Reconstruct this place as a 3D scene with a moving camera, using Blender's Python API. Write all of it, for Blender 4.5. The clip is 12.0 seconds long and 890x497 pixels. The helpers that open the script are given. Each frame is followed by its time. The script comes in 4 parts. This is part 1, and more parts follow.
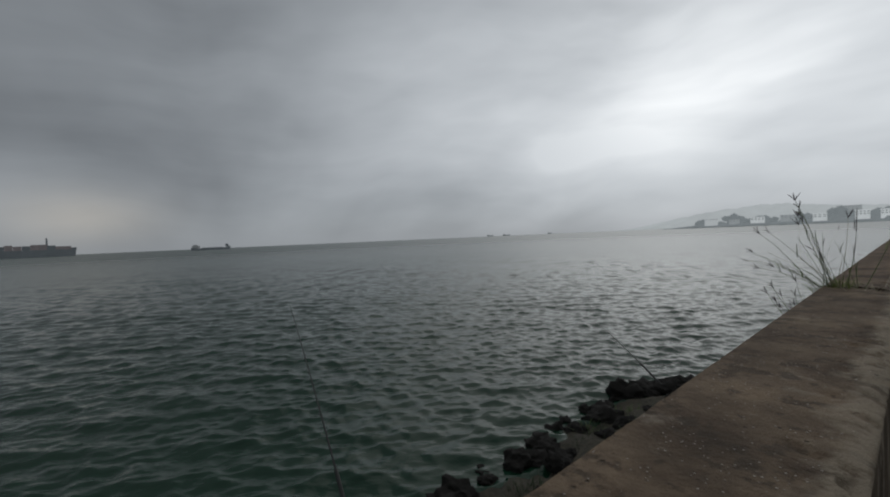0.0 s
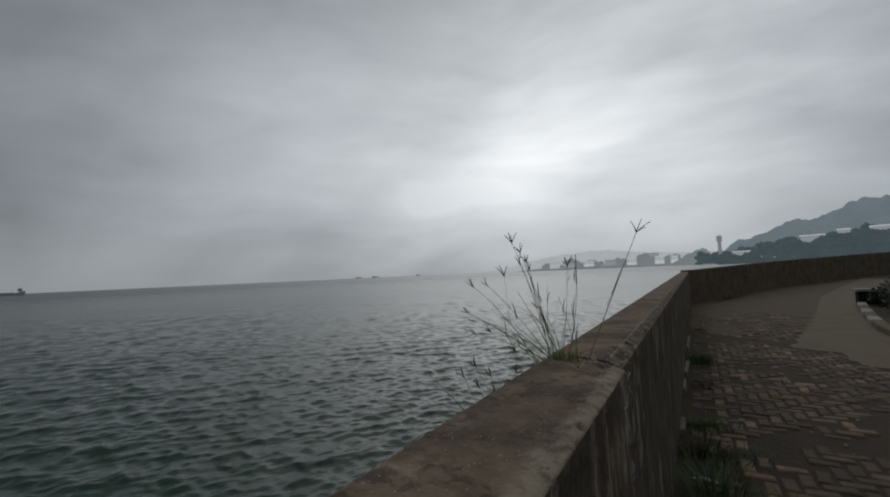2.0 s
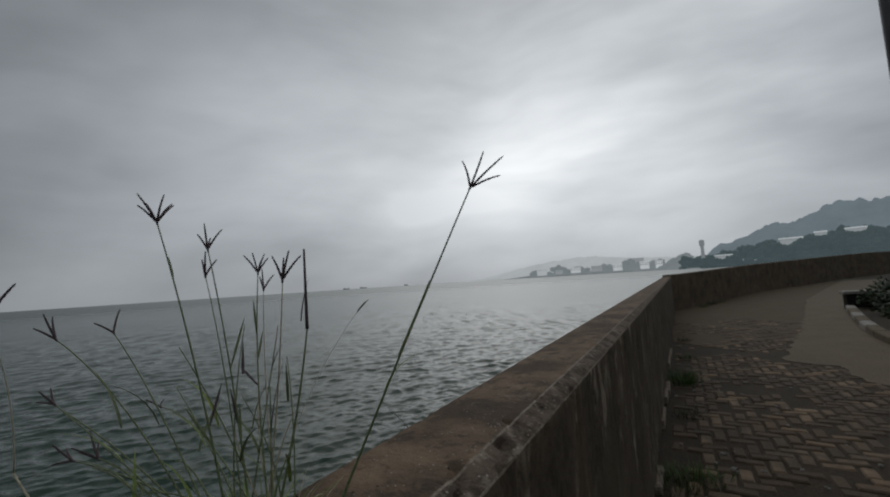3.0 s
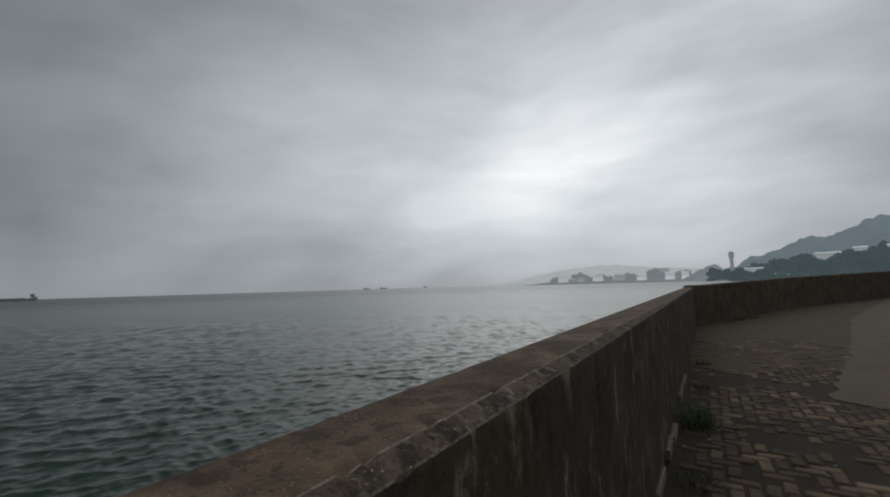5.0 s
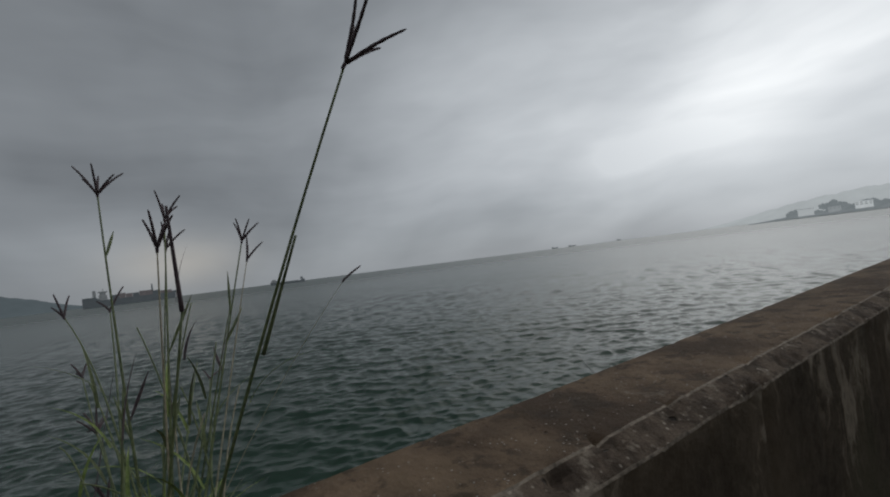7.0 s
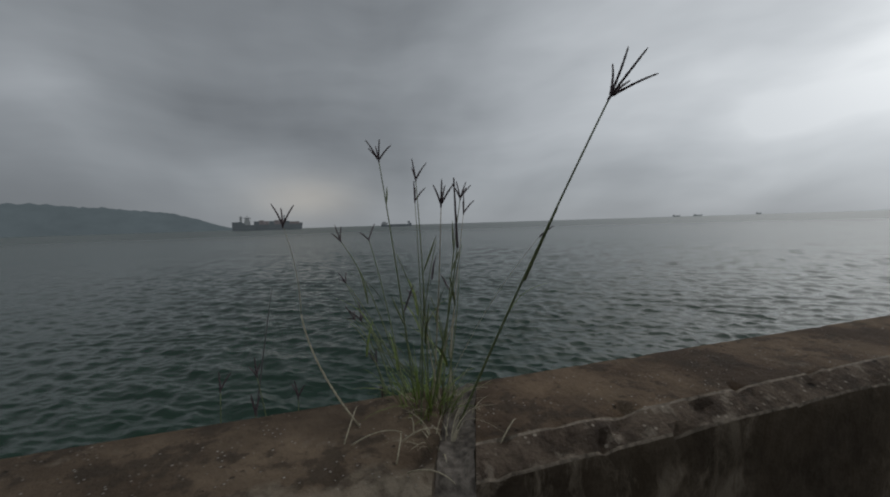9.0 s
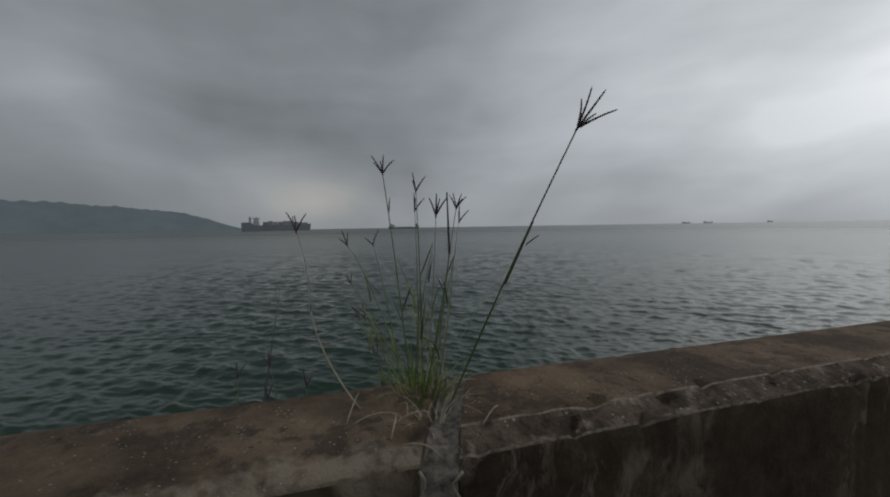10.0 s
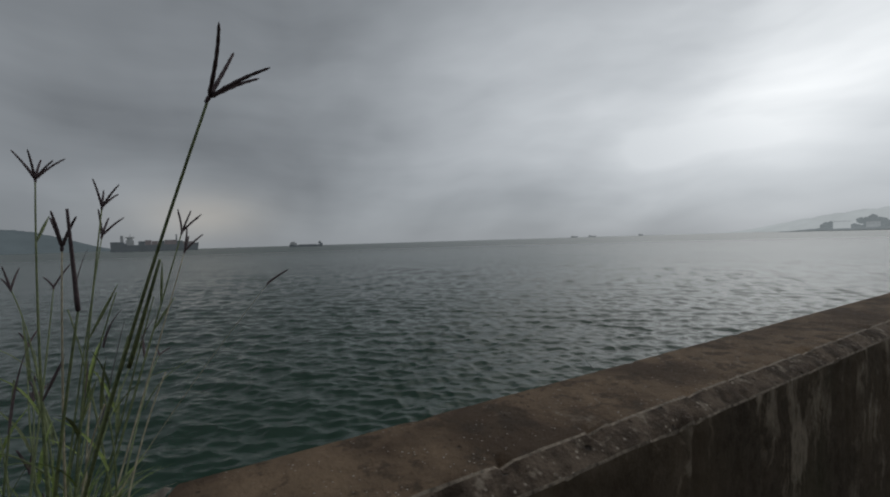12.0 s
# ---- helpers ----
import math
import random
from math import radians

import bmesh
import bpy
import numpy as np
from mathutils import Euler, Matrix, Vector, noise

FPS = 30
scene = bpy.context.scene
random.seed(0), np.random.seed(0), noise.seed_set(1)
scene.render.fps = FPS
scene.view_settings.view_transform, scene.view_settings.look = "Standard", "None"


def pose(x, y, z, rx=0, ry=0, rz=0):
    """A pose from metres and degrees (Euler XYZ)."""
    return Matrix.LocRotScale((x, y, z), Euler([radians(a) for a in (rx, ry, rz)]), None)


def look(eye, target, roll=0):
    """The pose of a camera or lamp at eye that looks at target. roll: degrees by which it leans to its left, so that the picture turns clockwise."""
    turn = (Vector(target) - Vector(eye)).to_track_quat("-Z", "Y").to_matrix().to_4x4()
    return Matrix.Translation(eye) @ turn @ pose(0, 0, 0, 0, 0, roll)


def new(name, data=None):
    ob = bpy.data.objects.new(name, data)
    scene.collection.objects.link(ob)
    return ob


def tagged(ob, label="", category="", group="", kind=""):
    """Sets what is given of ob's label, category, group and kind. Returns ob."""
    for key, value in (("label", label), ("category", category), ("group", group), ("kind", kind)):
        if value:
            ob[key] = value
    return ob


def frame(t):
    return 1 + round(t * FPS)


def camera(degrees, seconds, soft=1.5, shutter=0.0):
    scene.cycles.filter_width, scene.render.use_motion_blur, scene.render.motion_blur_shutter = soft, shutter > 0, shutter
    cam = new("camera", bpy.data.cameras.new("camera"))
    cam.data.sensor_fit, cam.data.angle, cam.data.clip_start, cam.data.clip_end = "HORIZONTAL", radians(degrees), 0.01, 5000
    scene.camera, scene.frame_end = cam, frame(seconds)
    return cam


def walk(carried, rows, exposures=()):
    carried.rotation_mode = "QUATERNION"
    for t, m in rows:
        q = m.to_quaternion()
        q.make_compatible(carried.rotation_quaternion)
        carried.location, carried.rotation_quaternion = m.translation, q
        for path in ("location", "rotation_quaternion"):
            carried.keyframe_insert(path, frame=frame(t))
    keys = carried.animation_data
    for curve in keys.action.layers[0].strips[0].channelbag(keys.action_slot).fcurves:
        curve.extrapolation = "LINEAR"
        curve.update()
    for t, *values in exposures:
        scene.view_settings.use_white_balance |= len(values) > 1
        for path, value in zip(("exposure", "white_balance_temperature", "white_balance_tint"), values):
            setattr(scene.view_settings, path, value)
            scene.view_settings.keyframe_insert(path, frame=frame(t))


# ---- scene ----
cam = camera(93.5, 12.0, soft=2.0)
PATH = [      # seconds, eye, target, roll
    (0, (0.04, -2.464, 1.464), (-1.139, -1.428, 1.425), -2.5),
    (0.5, (0.093, -2.317, 1.452), (-0.986, -1.176, 1.418), -1.0),
    (1, (0.122, -2.153, 1.448), (-0.871, -0.937, 1.442), -3.6),
    (1.5, (0.119, -1.772, 1.479), (-0.759, -0.47, 1.52), -2.5),
    (2, (0.203, -1.326, 1.469), (-0.598, 0.021, 1.565), -2.6),
    (2.5, (0.273, -0.834, 1.466), (-0.529, 0.515, 1.521), -4.3),
    (2.7, (0.265, -0.6, 1.468), (-0.495, 0.768, 1.603), -3.8),
    (4.3, (0.305, 1.01, 1.392), (-0.477, 2.37, 1.447), -3.4),
    (4.5, (0.337, 1.105, 1.392), (-0.472, 2.449, 1.475), -2.4),
    (5, (0.358, 1.118, 1.404), (-0.466, 2.446, 1.547), -1.7),
    (5.5, (0.345, 0.889, 1.424), (-0.486, 2.221, 1.467), -4.4),
    (6, (0.398, 0.544, 1.407), (-0.495, 1.835, 1.404), -5.7),
    (6.5, (0.36, 0.266, 1.403), (-0.704, 1.421, 1.444), -4.4),
    (7, (0.32, 0.128, 1.43), (-0.997, 0.98, 1.481), -7.2),
    (7.5, (0.35, 0.004, 1.442), (-1.088, 0.635, 1.457), -3.8),
    (7.7, (0.357, -0.016, 1.444), (-1.096, 0.578, 1.434), -4.1),
    (9.3, (0.452, -0.089, 1.455), (-1.041, 0.384, 1.349), -1.2),
    (9.5, (0.476, -0.093, 1.462), (-1.027, 0.351, 1.365), -1.4),
    (10, (0.504, -0.084, 1.459), (-0.991, 0.389, 1.378), -0.9),
    (10.5, (0.513, -0.064, 1.464), (-0.957, 0.486, 1.429), -0.8),
    (11, (0.492, 0.002, 1.465), (-0.947, 0.63, 1.444), -0.5),
    (11.5, (0.449, 0.101, 1.466), (-0.949, 0.814, 1.432), -1.2),
    (12, (0.389, 0.236, 1.473), (-0.967, 1.028, 1.445), -1.7),
]
walk(cam, [(t, look(eye, target, roll)) for t, eye, target, roll in PATH], exposures=((0.0, 0.0), (12.0, 0.0)))

# ---- world, sun ----
SUN_AZ, SUN_EL = -20.0, 40.0          # degrees; azimuth from +y towards +x
sky_world = bpy.data.worlds.new("overcast_sky")
scene.world = sky_world
sky_world.use_nodes = True


class Net:
    """Short-hand for building node trees."""

    def __init__(self, tree):
        self.t = tree

    def node(self, kind, **props):
        n = self.t.nodes.new(kind)
        for key, value in props.items():
            setattr(n, key, value)
        return n

    def put(self, socket, value):
        if isinstance(value, bpy.types.NodeSocket):
            self.t.links.new(value, socket)
        elif value is not None:
            if isinstance(value, tuple) and len(value) == 3 and socket.type == "RGBA":
                value = (*value, 1)
            socket.default_value = value

    def math(self, op, a, b=None, clamp=False):
        n = self.node("ShaderNodeMath", operation=op, use_clamp=clamp)
        self.put(n.inputs[0], a)
        self.put(n.inputs[1], b)
        return n.outputs[0]

    def vmath(self, op, a, b=None, out=0):
        n = self.node("ShaderNodeVectorMath", operation=op)
        self.put(n.inputs[0], a)
        self.put(n.inputs[1], b)
        return n.outputs[out]

    def mix(self, f, a, b, blend="MIX"):
        n = self.node("ShaderNodeMix", data_type="RGBA", blend_type=blend)
        self.put(n.inputs[0], f)
        self.put(n.inputs[6], a)
        self.put(n.inputs[7], b)
        return n.outputs[2]

    def noise(self, vec, scale, detail=4.0, rough=0.55, out=0):
        n = self.node("ShaderNodeTexNoise")
        self.put(n.inputs["Vector"], vec)
        self.put(n.inputs["Scale"], scale)
        self.put(n.inputs["Detail"], detail)
        self.put(n.inputs["Roughness"], rough)
        return n.outputs[out]

    def voronoi(self, vec, scale, feature="F1"):
        n = self.node("ShaderNodeTexVoronoi", feature=feature)
        self.put(n.inputs["Vector"], vec)
        self.put(n.inputs["Scale"], scale)
        return n.outputs[0]

    def ramp(self, f, *stops):
        n = self.node("ShaderNodeValToRGB")
        el = n.color_ramp.elements
        while len(el) < len(stops):
            el.new(0.5)
        for e, (p, c) in zip(el, stops):
            e.position = p
            e.color = (c, c, c, 1) if isinstance(c, (int, float)) else (*c, 1)
        self.put(n.inputs[0], f)
        return n.outputs[0]

    def mapping(self, vec, scale=(1, 1, 1), rot=(0, 0, 0), loc=(0, 0, 0)):
        n = self.node("ShaderNodeMapping")
        self.put(n.inputs[0], vec)
        n.inputs["Scale"].default_value = scale
        n.inputs["Rotation"].default_value = rot
        n.inputs["Location"].default_value = loc
        return n.outputs[0]

    def aligned(self, vec, degrees, scale):
        """Turns about z first, then scales."""
        return self.mapping(self.mapping(vec, rot=(0, 0, radians(degrees))), scale)

    def bump(self, height, strength, distance):
        n = self.node("ShaderNodeBump")
        self.put(n.inputs["Height"], height)
        n.inputs["Strength"].default_value = strength
        n.inputs["Distance"].default_value = distance
        return n.outputs[0]


def towards(azimuth, elevation):
    a, e = radians(azimuth), radians(elevation)
    return (math.sin(a) * math.cos(e), math.cos(a) * math.cos(e), math.sin(e))


def build_sky():
    n = Net(sky_world.node_tree)
    bg = sky_world.node_tree.nodes["Background"]
    v = n.node("ShaderNodeTexCoord").outputs["Generated"]
    sep = n.node("ShaderNodeSeparateXYZ")
    n.put(sep.inputs[0], v)
    up = n.math("MAXIMUM", sep.outputs[2], 0.0)
    lift = n.math("ADD", up, 0.6)
    comb = n.node("ShaderNodeCombineXYZ")
    n.put(comb.inputs[0], n.math("DIVIDE", sep.outputs[0], lift))
    n.put(comb.inputs[1], n.math("DIVIDE", sep.outputs[1], lift))
    plane = comb.outputs[0]
    bend = n.noise(plane, 1.1, 3.0, 0.5, 1)
    plane = n.vmath("ADD", plane, n.vmath("MULTIPLY", n.vmath("SUBTRACT", bend, (0.5, 0.5, 0.5)), (0.38, 0.38, 0.0)))
    bands = n.noise(n.mapping(plane, (0.9, 1.9, 1), (0, 0, radians(12)), (2.3, 1.3, 0)), 1.0, 3.0, 0.45)
    billow = n.noise(n.mapping(plane, (1.1, 1.8, 1), (0, 0, radians(30)), (5.1, 3.3, 0)), 2.4, 4.0, 0.5)
    sway = n.vmath("MULTIPLY", n.vmath("SUBTRACT", n.noise(v, 2.2, 3.0, 0.5, 1), (0.5, 0.5, 0.5)), (0.3, 0.3, 0.16))
    layers = n.noise(n.mapping(n.vmath("ADD", v, sway), (1.5, 1.5, 6.2), (0, 0, 0), (0.7, 2.1, 0.4)), 1.0, 4.0, 0.5)
    cloud = n.math("ADD", n.math("ADD", n.math("MULTIPLY", bands, 0.44), n.math("MULTIPLY", layers, 0.44)), n.math("MULTIPLY", billow, 0.12))
    cloud = n.ramp(cloud, (0.37, 0.0), (0.62, 1.0))
    # thin cloud in front of the sun, thicker away from it
    def lobe(azimuth, elevation, power):
        return n.math("POWER", n.math("MAXIMUM", n.vmath("DOT_PRODUCT", v, towards(azimuth, elevation), 1), 0.0), power)

    wide = n.math("MULTIPLY", lobe(SUN_AZ + 2, 14, 3.4), n.ramp(up, (0.28, 1.0), (0.56, 0.6), (0.9, 0.9)))
    # the gap of thin cloud runs slantwise from beside the sun up to the right
    tight = n.math("ADD", n.math("MULTIPLY", lobe(SUN_AZ, 17, 75.0), 0.75), n.math("ADD", n.math("MULTIPLY", lobe(SUN_AZ + 11, 21, 60.0), 0.9), n.math("MULTIPLY", lobe(SUN_AZ + 28, 26, 24.0), 1.4)))
    squat = n.vmath("NORMALIZE", n.vmath("MULTIPLY", v, (1.0, 1.0, 2.4)))
    low = n.math("POWER", n.math("MAXIMUM", n.vmath("DOT_PRODUCT", squat, towards(-89.5, 9), 1), 0.0), 150.0)
    lum = n.math("ADD", n.math("MULTIPLY", wide, 0.37), 0.245)
    lum = n.math("ADD", lum, n.math("MULTIPLY", lobe(-114, 12, 110.0), 0.10))
    lum = n.math("ADD", lum, n.ramp(up, (0.62, 0.0), (0.9, 0.15)))
    lum = n.math("ADD", lum, n.math("MULTIPLY", n.math("MULTIPLY", tight, n.math("ADD", n.math("MULTIPLY", cloud, 0.5), 0.5)), 0.20))
    lum = n.math("MULTIPLY", lum, n.math("ADD", n.math("MULTIPLY", cloud, 0.55), 0.68))
    lum = n.math("ADD", lum, n.math("MULTIPLY", low, 0.13))
    haze = n.math("POWER", n.math("SUBTRACT", 1.0, up), 16.0)
    lum = n.math("ADD", n.math("MULTIPLY", lum, n.math("SUBTRACT", 1.0, n.math("MULTIPLY", haze, 0.55))), n.math("MULTIPLY", haze, 0.165))
    lum = n.math("MULTIPLY", lum, n.math("SUBTRACT", 1.0, n.math("MULTIPLY", lobe(-118, 3, 60.0), 0.42)))
    tint = n.mix(lum, (0.88, 0.97, 1.07), (0.97, 1.0, 1.02))
    tint = n.mix(n.math("MULTIPLY", low, 0.7), tint, (1.05, 1.0, 0.92))
    clouds = n.mix(1.0, tint, lum, "MULTIPLY")
    sky = n.node("ShaderNodeTexSky", sky_type="NISHITA", sun_disc=False)
    sky.sun_elevation, sky.sun_rotation = radians(SUN_EL), radians(SUN_AZ)
    thin = n.vmath("SCALE", sky.outputs[0])
    thin.node.inputs["Scale"].default_value = 0.05
    n.put(bg.inputs[0], n.mix(0.97, thin, clouds))
    bg.inputs[1].default_value = 1.0


build_sky()
sun = new("sun", bpy.data.lights.new("sun", "SUN"))
sun.data.energy, sun.data.angle, sun.data.color = 0.36, radians(70), (1.0, 0.97, 0.92)
sun.matrix_world = look((0, 0, 0), [-c for c in towards(SUN_AZ, SUN_EL)])


# ---- materials ----
def material(name, rough=0.85, spec=0.5):
    m = bpy.data.materials.new(name)
    m.use_nodes = True
    b = m.node_tree.nodes["Principled BSDF"]
    b.inputs["Roughness"].default_value = rough
    b.inputs["Specular IOR Level"].default_value = spec
    n = Net(m.node_tree)
    co = n.node("ShaderNodeTexCoord").outputs["Object"]
    return m, b, n, co


def grainy(name, dark, light, scale=3.0, fine=40.0, rough=0.85, bump=0.3, depth=0.01, spec=0.4):
    """A surface that varies at two scales, with fine relief."""
    m, b, n, co = material(name, rough, spec)
    big = n.ramp(n.noise(co, scale, 5), (0.3, 0.0), (0.7, 1.0))
    small = n.noise(co, fine, 4)
    c = n.mix(big, dark, light)
    c = n.mix(0.6, c, n.mix(n.ramp(small, (0.3, 0.0), (0.7, 1.0)), tuple(v * 0.55 for v in dark), tuple(min(1, v * 1.25) for v in light)))
    n.put(b.inputs["Base Color"], c)
    n.put(b.inputs["Normal"], n.bump(small, bump, depth))
    return m


def make_wall_top(name, light, margin=0.0):
    m, b, n, co = material(name, 0.9, 0.3)
    big = n.ramp(n.noise(co, 4.2, 6, 0.65), (0.40, 0.0), (0.60, 1.0))
    mid = n.ramp(n.noise(co, 13, 6, 0.65), (0.35, 0.0), (0.65, 1.0))
    grit = n.voronoi(co, 95)
    c = n.mix(big, tuple(v * k for v, k in zip(light, (0.30, 0.27, 0.25))), light)
    c = n.mix(n.math("MULTIPLY", mid, 0.55), c, tuple(v * 0.42 for v in light))
    pale = n.ramp(n.noise(n.mapping(co, (1, 1, 1), (0, 0, 0), (7, 3, 1)), 6.0, 7, 0.7), (0.60, 0.0), (0.70, 1.0))
    c = n.mix(n.math("MULTIPLY", pale, 0.55), c, (0.34, 0.29, 0.23))
    blot = n.ramp(n.noise(n.mapping(co, (1, 1, 1), (0, 0, 0), (2, 5, 3)), 21, 5, 0.6), (0.53, 0.0), (0.61, 1.0))
    c = n.mix(n.math("MULTIPLY", blot, 0.7), c, tuple(v * 0.2 for v in light))
    if margin:                                              # pale rubbed strip along the inner edge, with dark pits
        sx = n.node("ShaderNodeSeparateXYZ")
        n.put(sx.inputs[0], co)
        rim = n.math("ADD", n.math("DIVIDE", n.math("ADD", sx.outputs[0], margin), 0.05), n.math("MULTIPLY", n.math("SUBTRACT", n.noise(co, 9, 5, 0.65), 0.5), 3.6))
        rim = n.math("MULTIPLY", n.ramp(rim, (0.2, 0.0), (0.8, 1.0)), n.ramp(n.noise(co, 30, 4), (0.36, 0.2), (0.5, 1.0)))
        c = n.mix(n.math("MULTIPLY", rim, 0.75), c, (0.30, 0.25, 0.185))
    pebble = n.ramp(grit, (0.10, 1.0), (0.2, 0.0))
    spots = n.math("MULTIPLY", pebble, n.ramp(n.noise(co, 22, 2), (0.47, 0.0), (0.57, 1.0)))
    c = n.mix(n.math("MULTIPLY", spots, 0.85), c, (0.50, 0.45, 0.39))
    pit = n.ramp(n.voronoi(co, 38), (0.05, 1.0), (0.13, 0.0))
    pit = n.math("MULTIPLY", pit, n.ramp(n.noise(co, 9, 2), (0.5, 0.0), (0.58, 1.0)))
    c = n.mix(n.math("MULTIPLY", pit, 0.75), c, (0.035, 0.03, 0.025))
    moss = n.ramp(n.noise(n.mapping(co, (1, 1, 1), (0, 0, 0), (1, 9, 1)), 2.2, 6), (0.62, 0.0), (0.75, 1.0))
    c = n.mix(n.math("MULTIPLY", moss, 0.4), c, (0.07, 0.075, 0.035))
    n.put(b.inputs["Base Color"], c)
    h = n.math("SUBTRACT", n.math("ADD", n.noise(co, 60, 6, 0.7), n.math("MULTIPLY", spots, 0.5)), pit)
    n.put(b.inputs["Normal"], n.bump(h, 1.0, 0.009))
    return m


def make_wall_edge():
    m, b, n, co = material("worn_concrete_edge", 0.92, 0.25)
    rub = n.ramp(n.noise(co, 17, 6, 0.7), (0.42, 0.0), (0.58, 1.0))
    grit = n.noise(co, 110, 4, 0.7)
    c = n.mix(rub, (0.06, 0.043, 0.031), (0.15, 0.112, 0.082))
    drip = n.ramp(n.noise(n.mapping(co, (26, 26, 5)), 1.0, 4, 0.6), (0.56, 0.0), (0.66, 1.0))
    c = n.mix(n.math("MULTIPLY", drip, 0.6), c, (0.33, 0.275, 0.215))
    fleck = n.math("MULTIPLY", n.ramp(n.voronoi(co, 75), (0.14, 1.0), (0.24, 0.0)), n.ramp(n.noise(co, 19, 2), (0.48, 0.0), (0.56, 1.0)))
    c = n.mix(n.math("MULTIPLY", fleck, 0.8), c, (0.42, 0.36, 0.29))
    hole = n.ramp(n.voronoi(co, 30), (0.10, 1.0), (0.2, 0.0))
    hole = n.math("MULTIPLY", hole, n.ramp(n.noise(co, 11, 2), (0.48, 0.0), (0.55, 1.0)))
    c = n.mix(n.math("MULTIPLY", hole, 0.85), c, (0.025, 0.02, 0.016))
    n.put(b.inputs["Base Color"], c)
    n.put(b.inputs["Normal"], n.bump(n.math("SUBTRACT", grit, hole), 1.0, 0.008))
    return m


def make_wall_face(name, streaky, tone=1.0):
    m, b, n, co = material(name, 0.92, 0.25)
    # base colour much darker than the wall top's; tone scales it
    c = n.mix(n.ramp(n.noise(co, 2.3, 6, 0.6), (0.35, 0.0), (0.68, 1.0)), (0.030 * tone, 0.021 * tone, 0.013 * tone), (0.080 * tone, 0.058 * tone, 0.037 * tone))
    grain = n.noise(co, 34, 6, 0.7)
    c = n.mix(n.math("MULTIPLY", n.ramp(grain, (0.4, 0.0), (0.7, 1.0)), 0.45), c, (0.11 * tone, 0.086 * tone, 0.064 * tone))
    streak = n.noise(n.vmath("ADD", n.mapping(co, (12, 12, 3.2), (0, 0, 0), (3, 1, 0.4)), n.vmath("MULTIPLY", n.noise(co, 9.0, 3, 0.5, 1), (1.3, 1.3, 0.0))), 1.0, 6, 0.68)
    patchy = n.ramp(n.noise(co, 3.4, 4), (0.43, 0.0), (0.55, 1.0))
    s = n.math("MULTIPLY", n.ramp(streak, (0.52, 0.0), (0.64, 1.0)), patchy)
    c = n.mix(n.math("MULTIPLY", s, streaky), c, (0.30, 0.245, 0.185))
    thin = n.ramp(n.noise(n.mapping(co, (30, 30, 1.8)), 1.0, 4, 0.6), (0.63, 0.0), (0.72, 1.0))
    c = n.mix(n.math("MULTIPLY", thin, streaky * 0.15), c, (0.21, 0.18, 0.15))
    green = n.ramp(n.noise(co, 1.1, 4), (0.58, 0.0), (0.72, 1.0))
    c = n.mix(n.math("MULTIPLY", green, 0.4), c, (0.035, 0.043, 0.017))
    n.put(b.inputs["Base Color"], c)
    n.put(b.inputs["Normal"], n.bump(n.math("ADD", grain, n.math("MULTIPLY", s, 0.3)), 0.7, 0.008))
    return m


def make_water():
    m, b, n, co = material("sea_water", 0.1, 0.29)
    b.inputs["IOR"].default_value = 1.333
    murk = n.ramp(n.noise(co, 0.05, 3), (0.3, 0.0), (0.7, 1.0))
    n.put(b.inputs["Base Color"], n.mix(murk, (0.007, 0.028, 0.016), (0.012, 0.037, 0.022)))
    # open water carries ripples too fine to tell apart: rougher away from the shelter of the shore
    out = n.vmath("LENGTH", n.vmath("MULTIPLY", co, (1.0, 1.0, 0.0)), out=1)
    open_sea = n.ramp(n.math("DIVIDE", out, 260.0), (0.03, 0.0), (0.25, 0.55), (1.0, 1.0))
    n.put(b.inputs["Roughness"], n.math("ADD", n.math("MULTIPLY", open_sea, 0.2), 0.09))
    chop = n.noise(n.aligned(co, -42, (0.42, 1.0, 1.0)), 1.9, 5, 0.55)
    cross = n.noise(n.aligned(co, -75, (0.42, 1.0, 1.0)), 3.1, 4, 0.55)
    swell = n.noise(n.aligned(co, -50, (0.4, 1.0, 1.0)), 0.36, 3, 0.5)
    h = n.math("ADD", n.math("MULTIPLY", chop, 0.056), n.math("ADD", n.math("MULTIPLY", swell, 0.19), n.math("MULTIPLY", cross, 0.028)))
    n.put(b.inputs["Normal"], n.bump(h, 1.0, 1.0))
    return m


def make_brick(name, per_island):
    m, b, n, co = material(name, 0.88, 0.3)
    pick = n.node("ShaderNodeNewGeometry").outputs["Random Per Island"] if per_island else n.node("ShaderNodeObjectInfo").outputs["Random"]
    r = n.node("ShaderNodeValToRGB")
    r.color_ramp.interpolation = "LINEAR"
    el = r.color_ramp.elements
    for k, (p, c) in enumerate(((0.0, (0.06, 0.037, 0.021)), (0.36, (0.085, 0.053, 0.03)), (0.6, (0.155, 0.102, 0.06)), (1.0, (0.25, 0.175, 0.108)))):
        e = el[k] if k < 2 else el.new(p)
        e.position, e.color = p, (*c, 1)
    n.put(r.inputs[0], pick)
    world = n.node("ShaderNodeNewGeometry").outputs["Position"]
    soil = n.ramp(n.noise(world, 1.4, 6, 0.65), (0.42, 0.0), (0.56, 1.0))
    c = n.mix(n.math("MULTIPLY", soil, 0.85), r.outputs[0], (0.042, 0.03, 0.02))
    grit = n.noise(world, 60, 5, 0.7)
    c = n.mix(n.math("MULTIPLY", n.ramp(grit, (0.35, 0.0), (0.7, 1.0)), 0.5), c, (0.13, 0.105, 0.08))
    n.put(b.inputs["Base Color"], c)
    n.put(b.inputs["Normal"], n.bump(grit, 0.6, 0.004))
    return m


